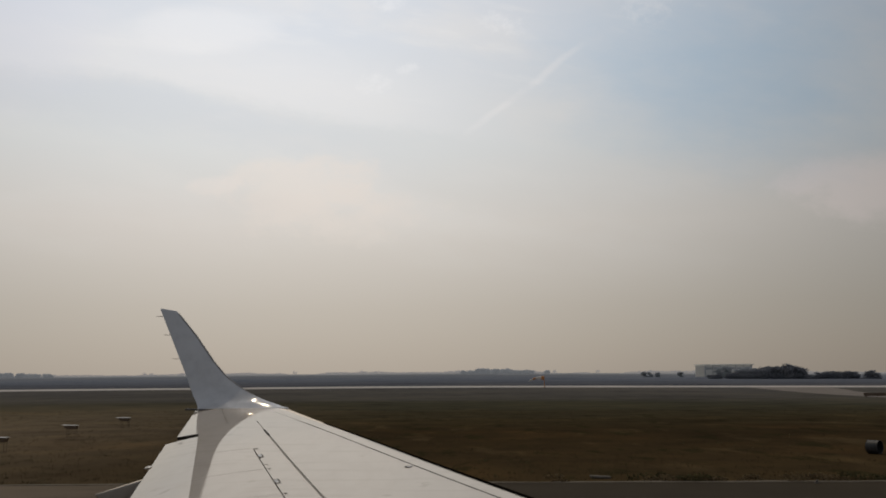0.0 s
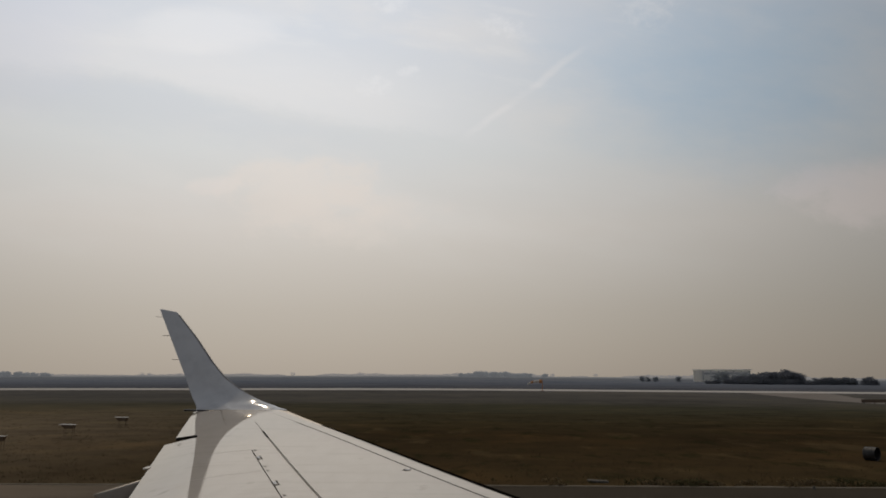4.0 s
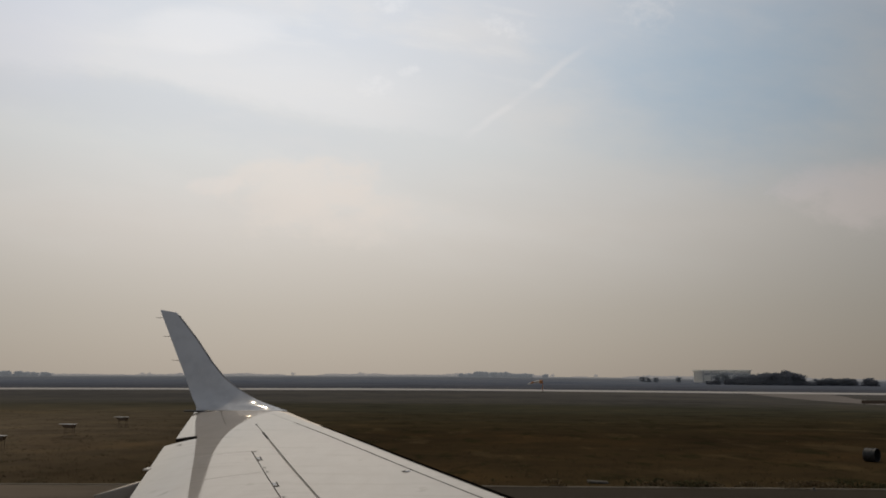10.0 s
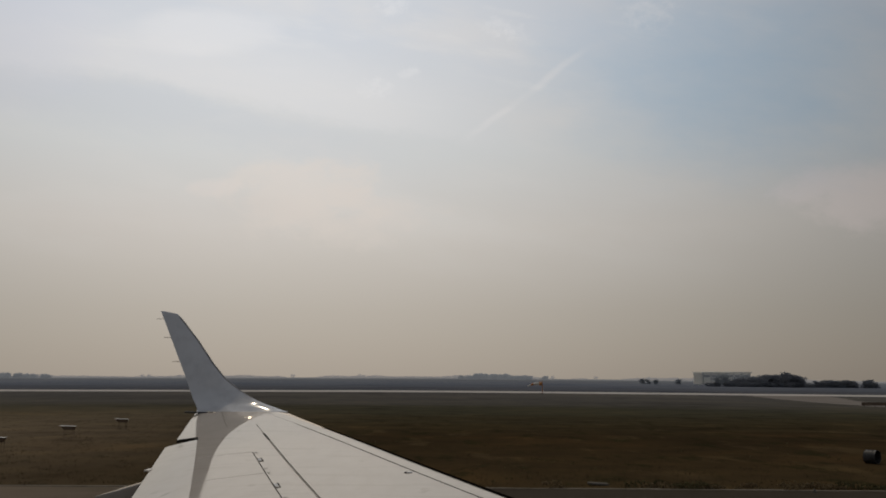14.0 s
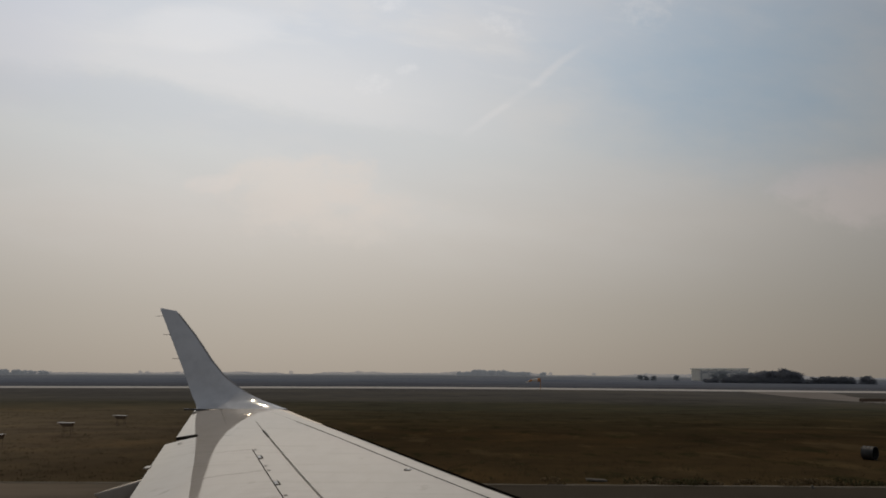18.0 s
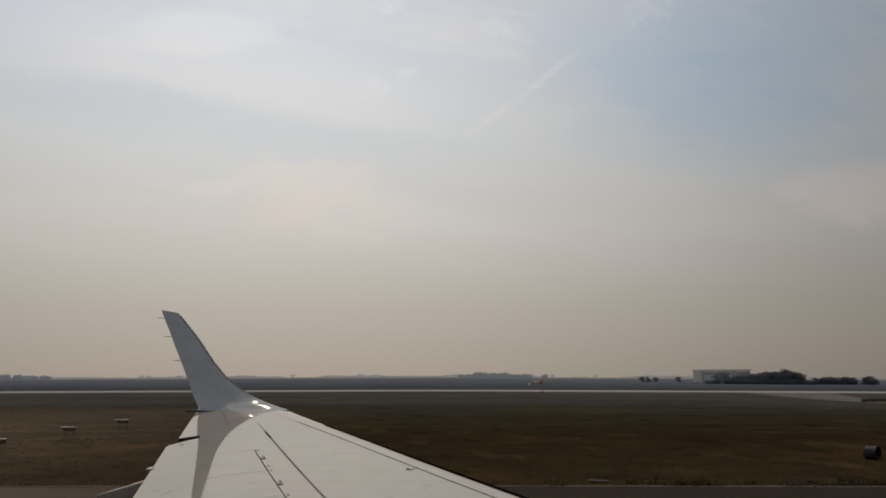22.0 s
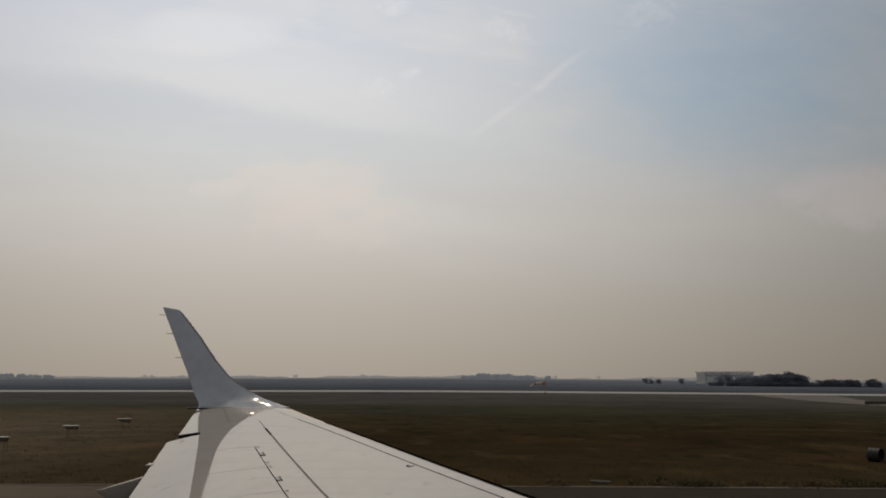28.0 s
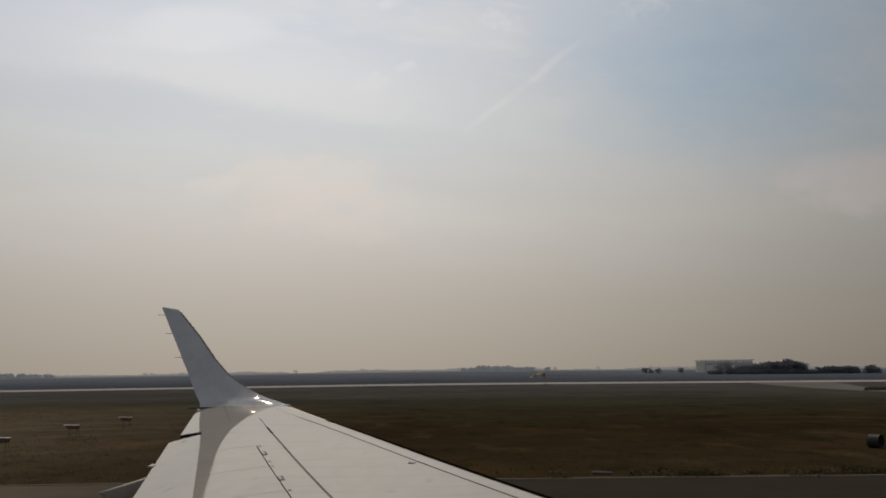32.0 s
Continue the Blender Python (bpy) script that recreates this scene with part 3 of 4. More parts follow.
for i in range(9):
    r = []
    for j in range(13):
        g = j / 12
        e = (e_line(9.43) - d_line(9.43)) / (hinge(9.14) - d_line(9.43))
        ys_ = 9.432 if g <= e else 9.432 - (g - e) / (1 - e) * 0.19
        y = ys_ + (11.10 - ys_) * i / 8
        a, b = d_line(y) - gap(y), hinge(y)
        r.append((a + (b - a) * g, y, top(a + (b - a) * g, y)))
    rows.append(r)
part("outer_skin", slab(rows, 0.03), WHITE, plane, smooth="flat edges")
part("tip_skin", slab(patch(11.101, 12.15, lambda y: slat_line(y) + (0.0 if y > 11.14 else -0.012), lambda y: hinge(y), 8), 0.03), WHITE, plane, smooth="flat edges")
part("tip_trailing_edge", slab(patch(10.38, 12.15, lambda y: hinge(y), te_tip, 10, 6, 0.0, 0.0, 0.03, 0.0), 0.035), WHITE, plane, smooth="flat edges")
part("aileron", slab(patch(-0.6, 10.22, lambda y: hinge(y), te_in, 20, 8, 0.0, 0.02, 0.0, -0.03), 0.04), WHITE, plane, "slightly drooped aileron", smooth="flat edges")

# spoilers between the hinge line and the aileron
cuts = [(9.432, 9.243), (8.43, 8.22), (7.46, 7.24), (6.3, 6.0), (4.8, 4.45), (3.0, 2.6), (1.2, 0.8), (-0.2, -0.6)]
for (f1, b1), (f0, b0) in zip(cuts, cuts[1:]):
    rows = []
    for i in range(7):
        s = i / 6
        yf, yb = f0 + (f1 - f0) * s, b0 + (b1 - b0) * s
        if i == 0:
            yf, yb = yf + 0.004, yb + 0.004
        if i == 6:
            yf, yb = yf - 0.004, yb - 0.004
        p, q = Vector((e_line(yf) - 0.007, yf, 0)), Vector((hinge(yb), yb, 0))
        rows.append([(*(p.lerp(q, j / 5)).xy, top(p.lerp(q, j / 5).x, p.lerp(q, j / 5).y)) for j in range(6)])
    part("spoiler", slab(rows, 0.03), WHITE, plane, "pale spoiler panel", smooth="flat edges")
# what shows in the gaps
part("wing_box", slab(patch(-0.6, 12.1, lambda y: le(y) - 0.1, lambda y: hinge(y) - 0.08, 20, 6, -0.034), 0.22), DARK_GAP, plane, "dark cavity under the skin panels")
part("sealant_strip", slab(patch(0.3, 11.0, lambda y: d_line(y) + gap(y) - 0.0005, lambda y: d_line(y) - gap(y) + 0.0005, 20, 1, -0.002), 0.02), SEALANT, plane, "brown-grey sealant strip")


part("sealant_patch", slab(patch(10.12, 10.50, lambda y: d_line(y) + 0.013, lambda y: d_line(y) - 0.013, 4, 1, 0.002), 0.01), TAR, plane, "darker repaired length of sealant")


def seam(x0, y0, x1, y1, width, mat=SEAM, lift=0.003):
    a, b = Vector((x0, y0, 0)), Vector((x1, y1, 0))
    side = Vector((-(b - a).y, (b - a).x, 0)).normalized() * width / 2
    rows = []
    for i in range(5):
        c = a.lerp(b, i / 4)
        rows.append([(*(c + side).xy, top((c + side).x, (c + side).y) + lift), (*(c - side).xy, top((c - side).x, (c - side).y) + lift)])
    return part("seam", slab(rows, 0.002), mat, plane)


seam(-2.90, 12.10, -2.575, 11.03, 0.010, SEALANT)
seam(-2.86, 10.005, -2.82, 10.03, 0.020, SEALANT, 0.0020)

# hinge fittings of the spoilers: a bright plate let into the skin ahead of the gap, open along two sides
def skin_block(sx, sy, sz, x, y, lift, turn=19.6, bevel=0.0):
    bm = bmesh.new()
    box(bm, sx, sy, sz, pose(x, y, top(x, y) + lift, math.degrees(math.atan(0.12)), 0, turn), bevel)
    return bm


for yy in (9.05, 7.93, 6.8, 5.5):
    plate = part("spoiler_hinge", skin_block(0.030, 0.09, 0.003, e_line(yy) + 0.022, yy, 0.0015, bevel=0.001), GREY_PAINT, plane, "pale metal hinge fitting")
    part("hinge_slot", skin_block(0.008, 0.17, 0.003, e_line(yy - 0.01) + 0.046, yy - 0.01, 0.0015), DARK_GAP, plate)
    part("hinge_slot", skin_block(0.040, 0.022, 0.003, e_line(yy - 0.085) + 0.026, yy - 0.085, 0.0015), DARK_GAP, plate)
for yy in (9.40, 8.63, 8.44, 7.46):
    part("fastener", skin_block(0.026, 0.04, 0.002, e_line(yy) + 0.03, yy, 0.001), SEALANT, plane)

# small raised vent near the leading edge
bm = bmesh.new()
bmesh.ops.create_uvsphere(bm, u_segments=16, v_segments=8, radius=1, matrix=pose(-0.305, 8.46, top(0, 8.46) + 0.001, 0, 0, -30) @ Matrix.Diagonal((0.026, 0.050, 0.005, 1)))
vent = part("vent", bm, GREY_PAINT, plane, "small oval metal vent", smooth=True)
bm = bmesh.new()
box(bm, 0.022, 0.035, 0.005, pose(-0.335, 8.445, top(0, 8.44) + 0.005, 6.3, 0, -30), 0.002)
part("vent_opening", bm, DARK_GAP, vent)

# dark slot between the wing tip and the aileron
part("aileron_slot", slab(patch(10.22, 10.38, lambda y: hinge(y) + 0.0, lambda y: te_tip(y) + 0.05, 2, 4, -0.06, 0.0, -0.02, 0.02), 0.02), DARK_GAP, plane)


# End face of the wing tip piece; its shade is put into the colour.
rows = []
for lift in (-0.004, -0.038):
    row = []
    for j in range(7):
        x = hinge(10.37) + 0.03 + (te_tip(10.41) - hinge(10.37) - 0.03) * j / 6
        y = 10.372 + 0.035 * j / 6
        row.append((x, y, top(x, y) + lift))
    rows.append(row)
part("end_rib", sheet(rows), DARK_GAP, plane, "end face beside the aileron, coloured dark as shade")


# winglet
def between(z, table):
    for (a, p), (b, q) in zip(table, table[1:]):
        if z <= b:
            s = min(1.0, max(0.0, (z - a) / (b - a)))
            return p + (q - p) * s
    return table[-1][1]


LE_Z = [(3.147, -2.040), (3.163, -2.131), (3.193, -2.227), (3.237, -2.378), (3.292, -2.520), (3.356, -2.645), (3.426, -2.766),
        (3.567, -2.958), (3.777, -3.146), (4.113, -3.397), (4.395, -3.640), (4.455, -3.692), (4.485, -3.727), (4.497, -3.784), (4.512, -3.919)]
TE_Z = [(3.147, -3.245), (3.300, -3.375), (3.426, -3.443), (3.567, -3.502), (4.512, -3.950)]



def winglet_sections():
    out, r, p0 = [], 0.42, radians(6.3)
    y0, z0 = 12.15, 3.147
    for i in range(13):
        p = p0 + (radians(78.7) - p0) * i / 12
        out.append((y0 + r * (math.sin(p) - math.sin(p0)), z0 + r * (math.cos(p0) - math.cos(p)), p))
    ye, ze, pe = out[-1]
    for i in range(1, 25):
        z = ze + (4.510 - ze) * (i / 24) ** 0.9
        out.append((ye + 0.2 * (z - ze), z, pe))
    return out


p_foot = radians(6.3)


def bulge(s):
    """Swell of the inner face along the chord, fullest a third of the way back."""
    return s * (1 - s) ** 1.86 / 0.157


rows = []
for y, z, p in winglet_sections():
    a, b = between(z, LE_Z), between(z, TE_Z)
    nrm = Vector((0, -math.sin(p), math.cos(p)))
    chord = a - b
    ring = []
    for j in range(17):                              # inner face, leading to trailing edge
        s = (1 - math.cos(math.pi * j / 16)) / 2
        ring.append(Vector((a - chord * s, y, z)) + nrm * bulge(s) * 0.034 * chord * min(1.0, max(0.0, (p - p_foot) / 0.28)))
    for j in range(15, 0, -1):                       # outer face
        s = (1 - math.cos(math.pi * j / 16)) / 2
        th = 0.075 * chord * (s ** 0.5) * (1 - s) * 2.0 + 0.004
        ring.append(Vector((a - chord * s, y, z)) - nrm * th)
    ring.append(ring[0])
    rows.append([tuple(q) for q in ring])
bm = sheet(rows)
bm.faces.new([q for q in bm.verts[-len(rows[0]):][:-1]])
bmesh.ops.remove_doubles(bm, verts=bm.verts[:], dist=0.0004)
bmesh.ops.recalc_face_normals(bm, faces=bm.faces[:])
winglet = part("winglet", bm, WHITE_GLOSS, plane, "tall white winglet curving up from the wing tip", smooth=True)

# bare strip along the winglet's leading edge
rows = []
for y, z, p in winglet_sections()[8:-2]:
    a = between(z, LE_Z)
    nrm = Vector((0, -math.sin(p), math.cos(p)))
    rows.append([tuple(Vector((a - d, y, z)) + nrm * h) for d, h in ((-0.006, -0.014), (-0.004, 0.003), (0.022, 0.005))])
part("leading_edge_strip", sheet(rows), DARK_EDGE, winglet, "worn dark leading edge strip", smooth=True)

# joint of the leading edge cap, a small bright corner at the winglet root
rows = []
for i, (y, z, p) in enumerate(winglet_sections()[3:8]):
    a = between(z, LE_Z)
    nrm = Vector((0, -math.sin(p), math.cos(p)))
    s0 = 0.03 + 0.05 * i
    rows.append([tuple(Vector((a - d, y, z)) + nrm * (0.004 + bulge(d / (a - between(z, TE_Z))) * 0.034 * (a - between(z, TE_Z)))) for d in (s0, s0 + 0.014)])
part("cap_joint", sheet(rows), GREY_PAINT, winglet, "pale joint of the leading edge cap", smooth=True)

# static wicks
for z in (4.40, 4.138, 3.807):
    x, y = between(z, TE_Z), 12.465 + 0.2 * (z - 3.2)
    bm = bmesh.new()
    rod(bm, (x + 0.01, y, z), (x - 0.10, y, z + 0.004), 0.0042, 0.003, 6)
    part("static_wick", bm, DARK_METAL, winglet, "thin dark static discharge wick")

# blade at the foot of the winglet
bm = bmesh.new()
box(bm, 0.46, 0.05, 0.022, pose(-3.15, 12.10, 3.135, 0, 2.0, 8), 0.012)
part("tip_blade", bm, DARK_METAL, plane, "dark blade at the winglet foot")
bm = bmesh.new()
box(bm, 0.06, 0.10, 0.016, pose(te_in(9.15) - 0.012, 9.15, top(te_in(9.15), 9.15) - 0.020, 6, 0, -10), 0.004)
part("trailing_edge_fitting", bm, WHITE, plane)


# flap track fairing below the trailing edge
def fairing(y, x0, x1, zt0, zt1, depth):
    rows = []
    for i in range(13):
        s = i / 12
        x, zt = x0 + (x1 - x0) * s, zt0 + (zt1 - zt0) * s
        w = 0.10 * (1 - s ** 2.0) + 0.006
        d = depth * (1 - s ** 2.4) + 0.012
        half = [(0.0, -0.012), (0.55, -0.004), (0.92, 0.02), (1.0, 0.07), (0.86, 0.35), (0.62, 0.7), (0.30, 0.95), (0.0, 1.0)]
        ring = [(x, y - w * a, zt - d * q) for a, q in half] + [(x, y + w * a, zt - d * q) for a, q in half[-2::-1]]
        rows.append(ring)
    bm = sheet(rows)
    bmesh.ops.recalc_face_normals(bm, faces=bm.faces[:])
    return part("flap_fairing", bm, WHITE, plane, "white pointed flap track fairing", smooth="flat edges")


fairing(8.75, -2.80, -3.26, 2.630, 2.49, 0.20)
fairing(4.6, -0.9, -2.6, 2.18, 1.90, 0.45)

# lower skin
rows = []
for i in range(13):
    y = 0.1 + 11.9 * i / 12
    th = 0.45 - 0.32 * i / 12
    a, b = le(y) - 0.2, te_in(y) + 0.12
    rows.append([(a + (b - a) * j / 6, y, top(a + (b - a) * j / 6, y) - 0.14 - th * math.sin(math.pi * j / 6) ** 0.7 * 0.6) for j in range(7)])
part("lower_skin", sheet(rows), GREY_PAINT, plane, smooth=True)

# fuselage behind the window line
rows = []
for x, k in ((-14, 0.25), (-11, 0.55), (-8, 0.85), (-5, 1.0), (0, 1.0), (6, 1.0), (9, 0.95), (11, 0.75), (12.4, 0.4), (12.9, 0.05)):
    rows.append([(x, -1.68 + 1.5 * k * math.cos(2 * math.pi * j / 32), 3.0 + (1 - k) * (0.5 if x < 0 else -0.3) + 1.62 * k * math.sin(2 * math.pi * j / 32)) for j in range(33)])
bm = sheet(rows)
bmesh.ops.recalc_face_normals(bm, faces=bm.faces[:])
part("fuselage", bm, WHITE, plane, "white rounded fuselage", smooth=True)
for y in (0.9, -4.2):
    bm = bmesh.new()
    rod(bm, (-1.2, y, 0.5), (-1.2, y, 1.15 if y > 0 else 2.0), 0.09, 0.11, 12)
    gear = part("landing_gear", bm, BARE_METAL, plane)
    for dy in (-0.28, 0.28):
        bm = bmesh.new()
        rod(bm, (-1.2, y + dy - 0.15, 0.50), (-1.2, y + dy + 0.15, 0.50), 0.47, 0.47, 28)
        part("wheel", bm, RUBBER, gear)


# ---------------- trees ----------------
def leaf_cloud(bm, rng, lumps, count, size):
    """Many small leaf sprays inside a set of lumps (centre, radii)."""
    for _ in range(count):
        c, r = rng.choice(lumps)
        while True:
            p = Vector((rng.uniform(-1, 1), rng.uniform(-1, 1), rng.uniform(-1, 1)))
            if 0.25 < p.length < 1:
                break
        p = Vector((c[0] + p.x * r[0], c[1] + p.y * r[1], c[2] + p.z * r[2]))
        s = size * rng.uniform(0.5, 1.2)
        turn = Euler((rng.uniform(0, 6.3), rng.uniform(0, 6.3), rng.uniform(0, 6.3))).to_matrix()
        vs = [bm.verts.new(p + turn @ Vector(q) * s) for q in ((-0.5, -0.3, 0), (0.3, -0.5, 0.1), (0.6, 0.2, 0), (0, 0.5, -0.1))]
        bm.faces.new(vs)


def make_tree(seed, height, spread, leaf, lumps=7, count=260, size=0.7, low=0.25, bark=None):
    rng = random.Random(seed)
    t = empty("tree", pose(0, 0, -400))
    bm = bmesh.new()
    rod(bm, (0, 0, -0.3), (0.1, 0, height * 0.45), height * 0.03, height * 0.018, 7)
    tips = []
    for i in range(5):
        a = i * 1.26 + rng.uniform(-0.3, 0.3)
        tip = (math.cos(a) * spread * 0.3, math.sin(a) * spread * 0.3, height * rng.uniform(0.55, 0.8))
        rod(bm, (0.05, 0, height * 0.3), tip, height * 0.014, height * 0.005, 5)
        tips.append(tip)
    bm.transform(Matrix.Translation((0, 0, -400)))
    part("trunk", bm, bark or BARK, t)
    bm = bmesh.new()
    blobs = []
    for i in range(lumps):
        a, q = rng.uniform(0, 6.28), rng.uniform(0.05, 0.36)
        h = rng.uniform(low + 0.15, 0.84)
        rr = spread * rng.uniform(0.16, 0.28)
        blobs.append(((math.cos(a) * spread * q, math.sin(a) * spread * q, height * h), (rr, rr, min(rr * 0.8, height * 0.18))))
    leaf_cloud(bm, rng, blobs, count, size)
    bm.transform(Matrix.Translation((0, 0, -400)))
    part("crown", bm, leaf, t)
    return t


def plant(kind, spots, label, group):
    """Copies of a tree at (x, y, scale, turn)."""
    for x, y, k, turn in spots:
        c = copy_thing(kind[int(abs(x * 7 + y)) % len(kind)], pose(x, y, fall(x) - 0.05, 0, 0, turn) @ Matrix.Diagonal((k * 1.1, k * 1.1, k, 1)))
        tagged(c, label, "tree", group)


def drop(kind):
    for t in kind:
        for o in (*t.children_recursive, t):
            bpy.data.objects.remove(o)


rng = random.Random(5)
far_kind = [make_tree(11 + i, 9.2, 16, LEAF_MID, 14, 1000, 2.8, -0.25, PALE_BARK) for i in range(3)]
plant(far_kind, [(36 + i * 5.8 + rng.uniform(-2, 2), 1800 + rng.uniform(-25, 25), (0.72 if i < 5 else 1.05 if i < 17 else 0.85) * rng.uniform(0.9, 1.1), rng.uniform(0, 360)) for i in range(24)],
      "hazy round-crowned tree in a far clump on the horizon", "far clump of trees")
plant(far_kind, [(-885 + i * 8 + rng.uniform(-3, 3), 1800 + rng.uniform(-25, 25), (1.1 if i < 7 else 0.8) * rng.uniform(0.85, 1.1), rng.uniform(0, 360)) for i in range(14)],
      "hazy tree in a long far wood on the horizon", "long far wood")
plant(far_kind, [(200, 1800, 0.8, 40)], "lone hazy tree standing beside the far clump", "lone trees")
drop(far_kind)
near_kind = [make_tree(31 + i, 7.5, 9, LEAF_NEAR, 26, 2600, 0.5, -0.25) for i in range(3)]
airy_kind = [make_tree(41, 9.5, 6, LEAF_NEAR, 16, 700, 0.5, 0.25)]
mid_kind = [make_tree(51 + i, 8, 10, LEAF_HALF, 20, 1500, 0.7, -0.2) for i in range(3)]
rng = random.Random(17)
plant(near_kind, [(145 + 1.5 * i + rng.uniform(-0.5, 0.5), 500 + rng.uniform(-6, 6), (0.26 + 0.026 * i) * rng.uniform(0.8, 1.15), rng.uniform(0, 360)) for i in range(13)],
      "low dark bush trailing off the end of the grove", "dark grove")
plant(near_kind, [(163 + 1.3 * i + rng.uniform(-0.5, 0.5), 500 + rng.uniform(-8, 8), (0.70 if i < 9 else 0.90) * rng.uniform(0.88, 1.08), rng.uniform(0, 360)) for i in range(26)],
      "dark leafy tree in a dense grove on the field", "dark grove")
plant(near_kind, [(158 + 2.0 * i + rng.uniform(-0.8, 0.8), 490 + rng.uniform(-2, 2), rng.uniform(0.30, 0.42), rng.uniform(0, 360)) for i in range(21)],
      "low dark bush at the foot of the grove", "dark grove")
plant(airy_kind, [(186.5, 500, 1.0, 0), (189, 504, 0.9, 70)], "taller thin-crowned tree rising out of the grove", "dark grove")
plant(near_kind, [(206 + i * 1.6, 505 + rng.uniform(-4, 4), rng.uniform(0.48, 0.60), rng.uniform(0, 360)) for i in range(13)], "low dark bushy tree in a small grove", "small dark grove")
plant(near_kind, [(232, 503, 0.62, 20), (234.5, 506, 0.66, 110), (236.5, 502, 0.50, 200)], "dark round tree standing beside the groves", "round dark trees")
plant(mid_kind, [(207 + i * 6.5, 690 + rng.uniform(-4, 4), rng.uniform(0.75, 1.0), rng.uniform(0, 360)) for i in range(5)], "dark tree in front of the pale hangar", "trees at the hangar")
plant(mid_kind, [(150 + i * 5, 690, 0.5, 50 * i) for i in range(3)] + [(177, 690, 0.5, 30)], "low dark bush on the field", "field bushes")
drop(near_kind)
drop(airy_kind)
drop(mid_kind)

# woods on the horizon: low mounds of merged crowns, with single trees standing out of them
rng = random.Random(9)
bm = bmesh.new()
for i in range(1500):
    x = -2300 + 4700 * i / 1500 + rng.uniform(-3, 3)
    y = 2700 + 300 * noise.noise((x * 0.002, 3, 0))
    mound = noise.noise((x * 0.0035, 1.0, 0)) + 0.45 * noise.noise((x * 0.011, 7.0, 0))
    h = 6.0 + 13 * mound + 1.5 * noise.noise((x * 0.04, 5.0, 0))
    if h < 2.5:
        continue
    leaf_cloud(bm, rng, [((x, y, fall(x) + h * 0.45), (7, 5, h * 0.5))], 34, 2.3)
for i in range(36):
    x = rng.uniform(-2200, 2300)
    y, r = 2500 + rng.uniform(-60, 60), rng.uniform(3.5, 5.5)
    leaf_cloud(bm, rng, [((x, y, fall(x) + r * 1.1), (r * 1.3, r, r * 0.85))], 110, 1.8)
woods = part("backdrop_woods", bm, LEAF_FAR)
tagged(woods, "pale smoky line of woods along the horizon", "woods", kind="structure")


# ---------------- hangar ----------------
def make_hangar(x, y):
    z = fall(x)
    h = empty("hangar", pose(x, y, z))
    tagged(h, "pale flat-roofed hangar fading in the haze", "building")
    for dy in (-12, 12):
        bm = bmesh.new()
        box(bm, 38, 0.1, 9.0, pose(x, y + dy, z + 4.5))
        part("wall", bm, CLADDING, h, "wall made pale and translucent to suggest haze")
    for dx in (-19, 19):
        bm = bmesh.new()
        box(bm, 0.1, 24, 9.0, pose(x + dx, y, z + 4.5))
        part("side_wall", bm, CLADDING, h)
    bm = bmesh.new()
    box(bm, 40, 26, 0.8, pose(x, y, z + 9.5), 0.1)
    part("roof", bm, CLADDING, h, "overhanging flat roof")
    for i in range(7):
        bm = bmesh.new()
        box(bm, 0.5, 0.4, 9.0, pose(x - 18 + 6 * i, y - 12.2, z + 4.5))
        part("column", bm, GREY_PAINT, h)
    for i in range(6):
        bm = bmesh.new()
        box(bm, 4.6, 0.2, 1.6, pose(x - 15 + 6 * i, y - 12.08, z + 6.6))
        part("window", bm, GREY_PAINT, h)
    return h


make_hangar(222, 730)


# ---------------- windsock ----------------
def make_windsock(x, y):
    z = fall(x)
    w = empty("windsock", pose(x, y, z))
    tagged(w, "drooping orange and white windsock on a short mast", "windsock")
    bm = bmesh.new()
    box(bm, 1.2, 1.2, 0.12, pose(x, y, z + 0.05), 0.02)
    part("base_plate", bm, DULL, w)
    bm = bmesh.new()
    rod(bm, (x, y, z), (x, y, z + 2.75), 0.08, 0.055, 10)
    part("mast", bm, ORANGE, w, "orange painted mast")
    a0, d = Vector((x - 0.10, y, z + 2.30)), Vector((-1.0, -0.2, -0.02)).normalized()
    bm = bmesh.new()
    for j in range(16):
        p, q = 2 * math.pi * j / 16, 2 * math.pi * (j + 1) / 16
        rod(bm, (a0.x, a0.y + 0.5 * math.cos(p), a0.z + 0.45 * math.sin(p)), (a0.x, a0.y + 0.5 * math.cos(q), a0.z + 0.45 * math.sin(q)), 0.025, 0.025, 5)
    part("hoop", bm, STEEL, w, "steel hoop holding the mouth open")
    for k in range(5):
        rows = []
        for i in range(4):
            s = (k + i / 3) / 5
            c = a0 + d * 3.4 * s + Vector((0, 0, 0.12 * math.sin(3.1 * s) - 0.5 * s ** 2.5))
            r = 0.5 - 0.24 * s
            rows.append([(c.x, c.y + r * math.cos(2 * math.pi * j / 14), c.z + r * (0.9 - 0.3 * s) * math.sin(2 * math.pi * j / 14)) for j in range(15)])
        part("sock_band", sheet(rows), ORANGE if k in (0, 3) else WHITE_CLOTH, w, "orange cloth band" if k in (0, 3) else "white cloth band", smooth=True)
    return w


make_windsock(23.0, 212.0)


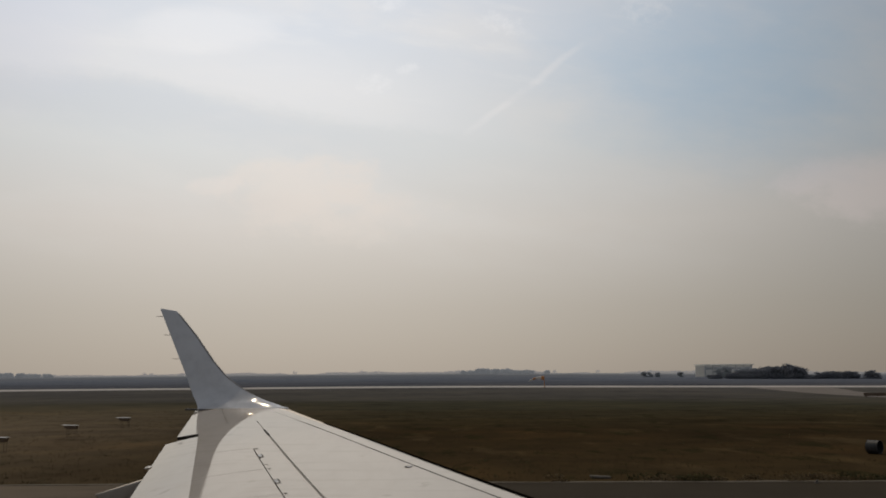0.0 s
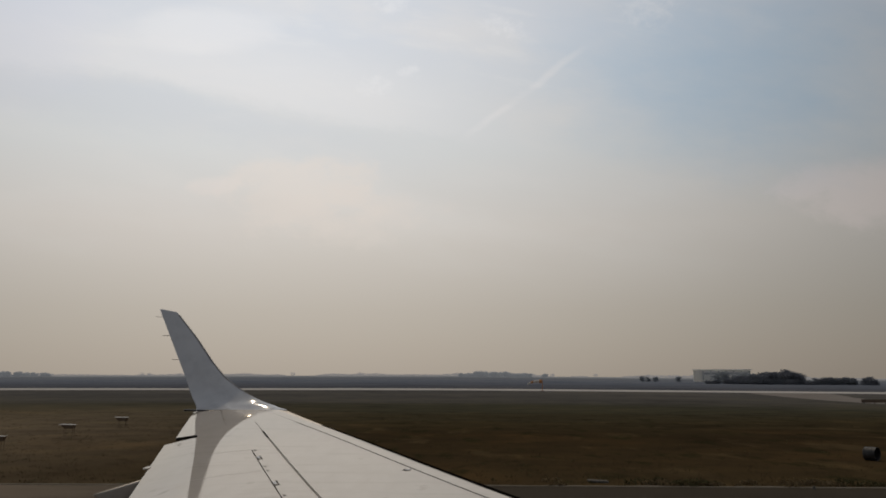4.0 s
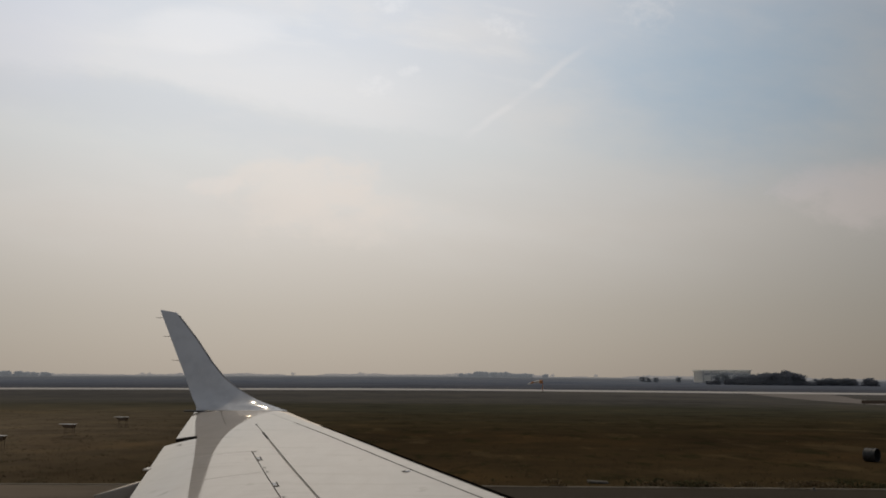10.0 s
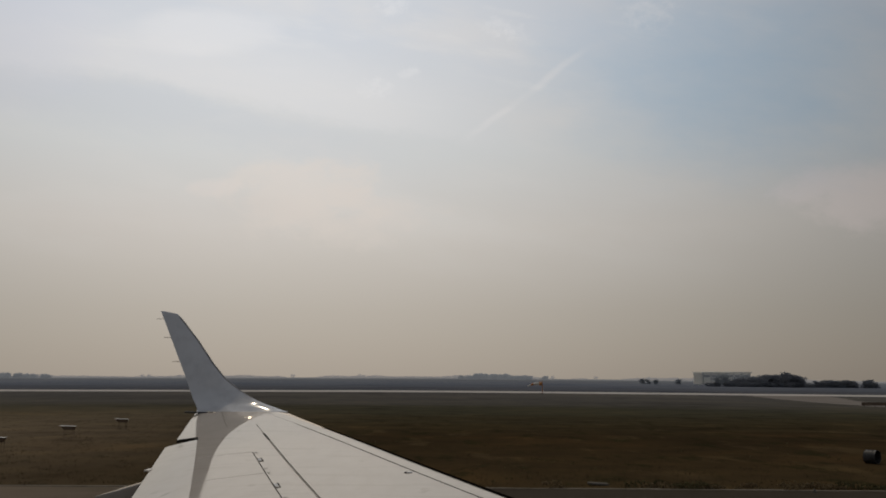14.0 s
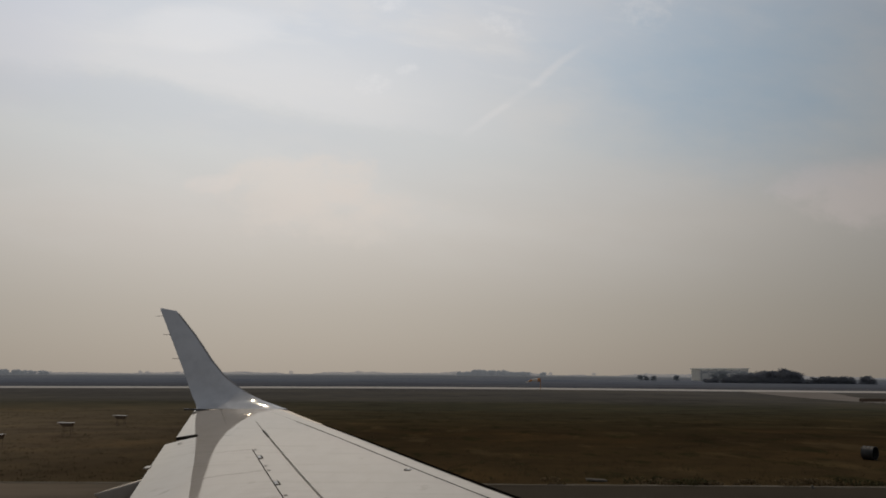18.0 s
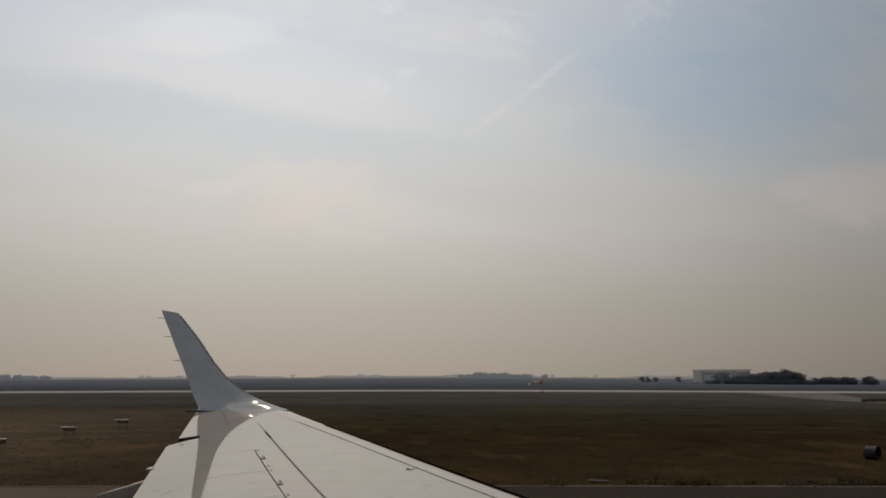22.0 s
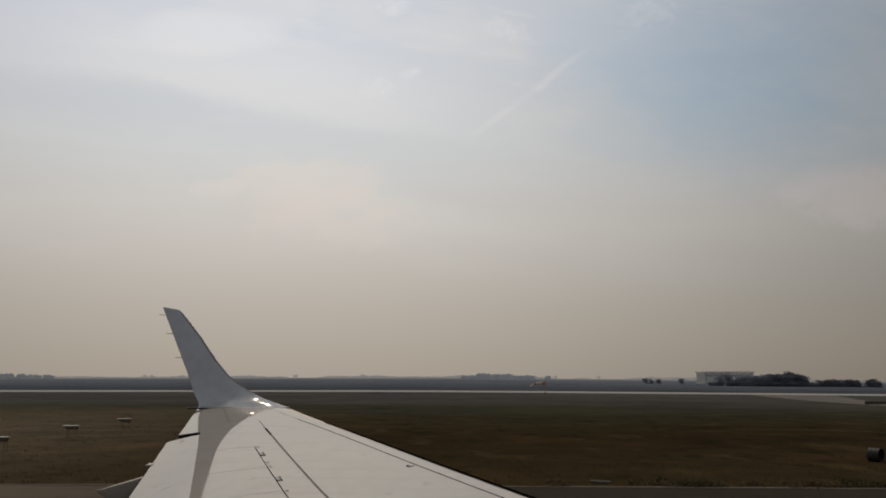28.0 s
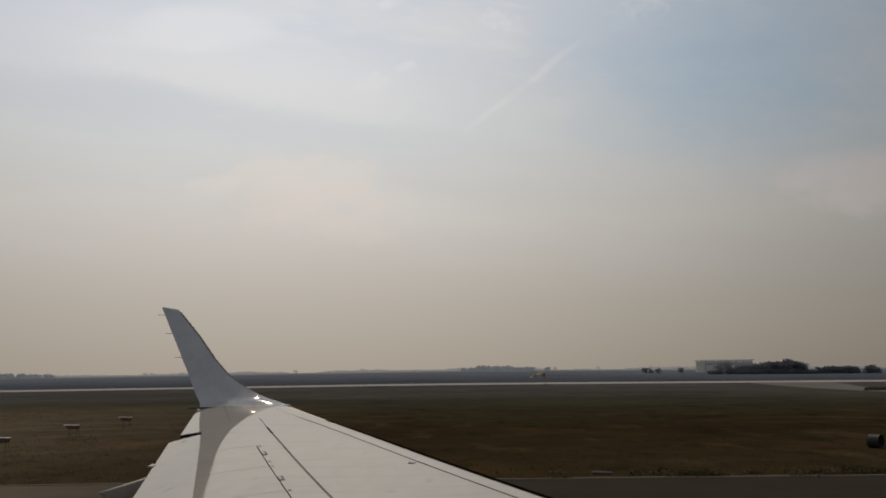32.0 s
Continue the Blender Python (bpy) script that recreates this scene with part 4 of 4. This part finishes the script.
# ---------------- approach light boxes beside the runway ----------------
def make_light_box(x, y):
    z = fall(x)
    b = empty("approach_light_box", pose(x, y, z))
    tagged(b, "low white-topped light box on thin orange legs", "airfield light", "row of light boxes")
    bm = bmesh.new()
    box(bm, 0.92, 0.40, 0.014, pose(x - 0.06, y, z + 0.70, 0, 1.5), 0.005)
    part("lid", bm, WHITE_BOX, b, "white enamel lid")
    bm = bmesh.new()
    box(bm, 0.74, 0.36, 0.22, pose(x, y, z + 0.575), 0.02)
    for q in bm.verts:                               # tapers down to the legs, sloping in at the lens end
        if q.co.z < z + 0.57:
            q.co.x = x + 0.04 + (q.co.x - x) * 0.72
    part("housing", bm, ORANGE_PAINT, b, "weathered orange housing")
    for dx in (-0.22, 0.28):
        for dy in (-0.14, 0.16):
            bm = bmesh.new()
            rod(bm, (x + dx, y + dy, z - 0.02), (x + dx, y + dy, z + 0.50), 0.013, 0.013, 8)
            part("leg", bm, ORANGE_PAINT, b)
    bm = bmesh.new()
    box(bm, 0.02, 0.30, 0.12, pose(x - 0.362, y, z + 0.61, 0, -14), 0.004)
    part("lens", bm, DARK_METAL, b, "dark lens opening")
    return b


for x, y in ((-22.2, 64.0), (-22.2, 54.9), (-21.5, 44.7), (-21.4, 36.4)):
    make_light_box(x, y)

# long low sign beside the link, seen from behind
sx_, sy_ = 61.5, 131.0
sz_ = fall(sx_)
sign = empty("guidance_sign", pose(sx_, sy_, sz_))
tagged(sign, "long low airfield guidance sign seen from its dark back", "sign")
bm = bmesh.new()
box(bm, 3.7, 0.18, 0.45, pose(sx_, sy_, sz_ + 0.47, 0, 0, -3), 0.02)
part("cabinet", bm, ORANGE_PAINT, sign, "dark weathered sheet-metal cabinet")
for d in (-1.5, 0.0, 1.5):
    bm = bmesh.new()
    rod(bm, (sx_ + d, sy_, sz_ - 0.02), (sx_ + d, sy_, sz_ + 0.27), 0.04, 0.04, 8)
    part("leg", bm, STEEL, sign)

# steel drum on its side, its open end turned half towards the runway
dx, dy = 19.2, 41.5
dz = fall(dx)
drum = empty("steel_drum", pose(dx, dy, dz))
tagged(drum, "open steel drum lying on its side in the grass", "drum")
turn = pose(dx, dy, dz + 0.30, 90, 0, 38)
bm = bmesh.new()
bmesh.ops.create_cone(bm, cap_ends=False, segments=32, radius1=0.29, radius2=0.29, depth=0.52, matrix=turn)
part("shell", bm, DRUM_GREY, drum, "weathered grey shell", smooth=True)
for h in (-0.26, -0.09, 0.09, 0.26):
    bm = bmesh.new()
    for k in range(32):
        a, b = 2 * math.pi * k / 32, 2 * math.pi * (k + 1) / 32
        rod(bm, turn @ Vector((0.293 * math.cos(a), 0.293 * math.sin(a), h)), turn @ Vector((0.293 * math.cos(b), 0.293 * math.sin(b), h)), 0.012, 0.012, 5)
    part("hoop", bm, DRUM_GREY, drum)
bm = bmesh.new()
bmesh.ops.create_cone(bm, cap_ends=True, segments=32, radius1=0.285, radius2=0.285, depth=0.01, matrix=turn @ pose(0, 0, -0.20))
part("floor_plate", bm, STEEL, drum, "dark floor")
bm = bmesh.new()
bmesh.ops.create_cone(bm, cap_ends=False, segments=32, radius1=0.284, radius2=0.284, depth=0.46, matrix=turn @ pose(0, 0, 0.03))
part("lining", bm, STEEL, drum, "black inside", smooth=True)

# small slabs and edge lights by the runway
for i, (x, y) in enumerate(((5.4, 32.4), (-7.5, 33.5))):
    bm = bmesh.new()
    box(bm, 0.7, 0.4, 0.07, pose(x, y, fall(x) + 0.045, 0, 3, 12 * i), 0.02)
    tagged(part("concrete_slab", bm, DULL), "small pale concrete slab in the grass", "slab", "slabs by the runway")
for x in (-50, 12.2, 70):
    z = fall(x)
    e = empty("edge_light", pose(x, 30.6, z))
    tagged(e, "low runway edge light with a clear dome", "airfield light", "runway edge lights")
    bm = bmesh.new()
    rod(bm, (x, 30.6, z), (x, 30.6, z + 0.07), 0.09, 0.07, 14)
    part("base", bm, DULL, e)
    bm = bmesh.new()
    bmesh.ops.create_uvsphere(bm, u_segments=12, v_segments=8, radius=0.04, matrix=pose(x, 30.6, z + 0.09))
    part("dome", bm, DARK_METAL, e, "small smoked glass dome", smooth=True)


# ---------------- grass and weeds ----------------
def blades(count, seed, xr, yr, h0, h1, per, mat, name, label, bunch):
    rng = random.Random(seed)
    verts, faces = [], []
    for _ in range(count):
        y = yr[0] + (yr[1] - yr[0]) * rng.random() ** 1.7
        x = rng.uniform(*xr) * (0.35 + 0.65 * y / yr[1])
        if noise.noise((x * 0.12, y * 0.12, seed)) < bunch:
            continue
        z = fall(x)
        for _ in range(per):
            a, h = rng.uniform(0, 6.28), rng.uniform(h0, h1)
            bx, by = x + rng.gauss(0, 0.12), y + rng.gauss(0, 0.12)
            wd = h * 0.14
            ca, sa = math.cos(a), math.sin(a)
            k = len(verts)
            verts += [(bx - ca * wd, by - sa * wd, z - 0.01), (bx + ca * wd, by + sa * wd, z - 0.01),
                      (bx + rng.gauss(0, h * 0.4), by + rng.gauss(0, h * 0.4), z + h)]
            faces.append((k, k + 1, k + 2))
    me = bpy.data.meshes.new(name)
    me.from_pydata(verts, [], faces)
    me.materials.append(mat)
    return tagged(new(name, me), label, "grass", kind="stuff")


blades(7000, 3, (-60, 60), (31.4, 95), 0.03, 0.10, 6, STRAW, "dry_grass", "dry brown tufted grass beside the runway", -0.35)
blades(700, 4, (-60, 60), (31.3, 55), 0.05, 0.14, 7, WEED, "weeds", "dark green weeds among the dry grass", 0.12)

def edge_clumps(name, seed, count, mat, label, lo, hi, spread, size, where):
    """Low ragged clumps along the runway's edge, gathered in stretches."""
    rng = random.Random(seed)
    bm = bmesh.new()
    for _ in range(count):
        x = rng.uniform(-13, 36)
        y = EDGE + 0.25 + abs(rng.gauss(0, spread))
        if noise.noise((x * 0.22, where, 0)) < -0.05 or abs(x - 5.4) < 1.3:
            continue
        r = rng.uniform(lo, hi)
        leaf_cloud(bm, rng, [((x, y, fall(x) + r * 0.35), (r * 2.6, r, r * 0.55))], int(40 + 90 * r), size)
    tagged(part(name, bm, mat), label, "weeds", kind="stuff")


edge_clumps("weed_clumps", 21, 130, WEED, "dark low weed clumps along the runway edge", 0.08, 0.30, 1.2, 0.10, 2.0)
edge_clumps("straw_clumps", 22, 150, STRAW_PALE, "tan dead grass clumps along the runway edge", 0.06, 0.20, 0.8, 0.09, 6.0)
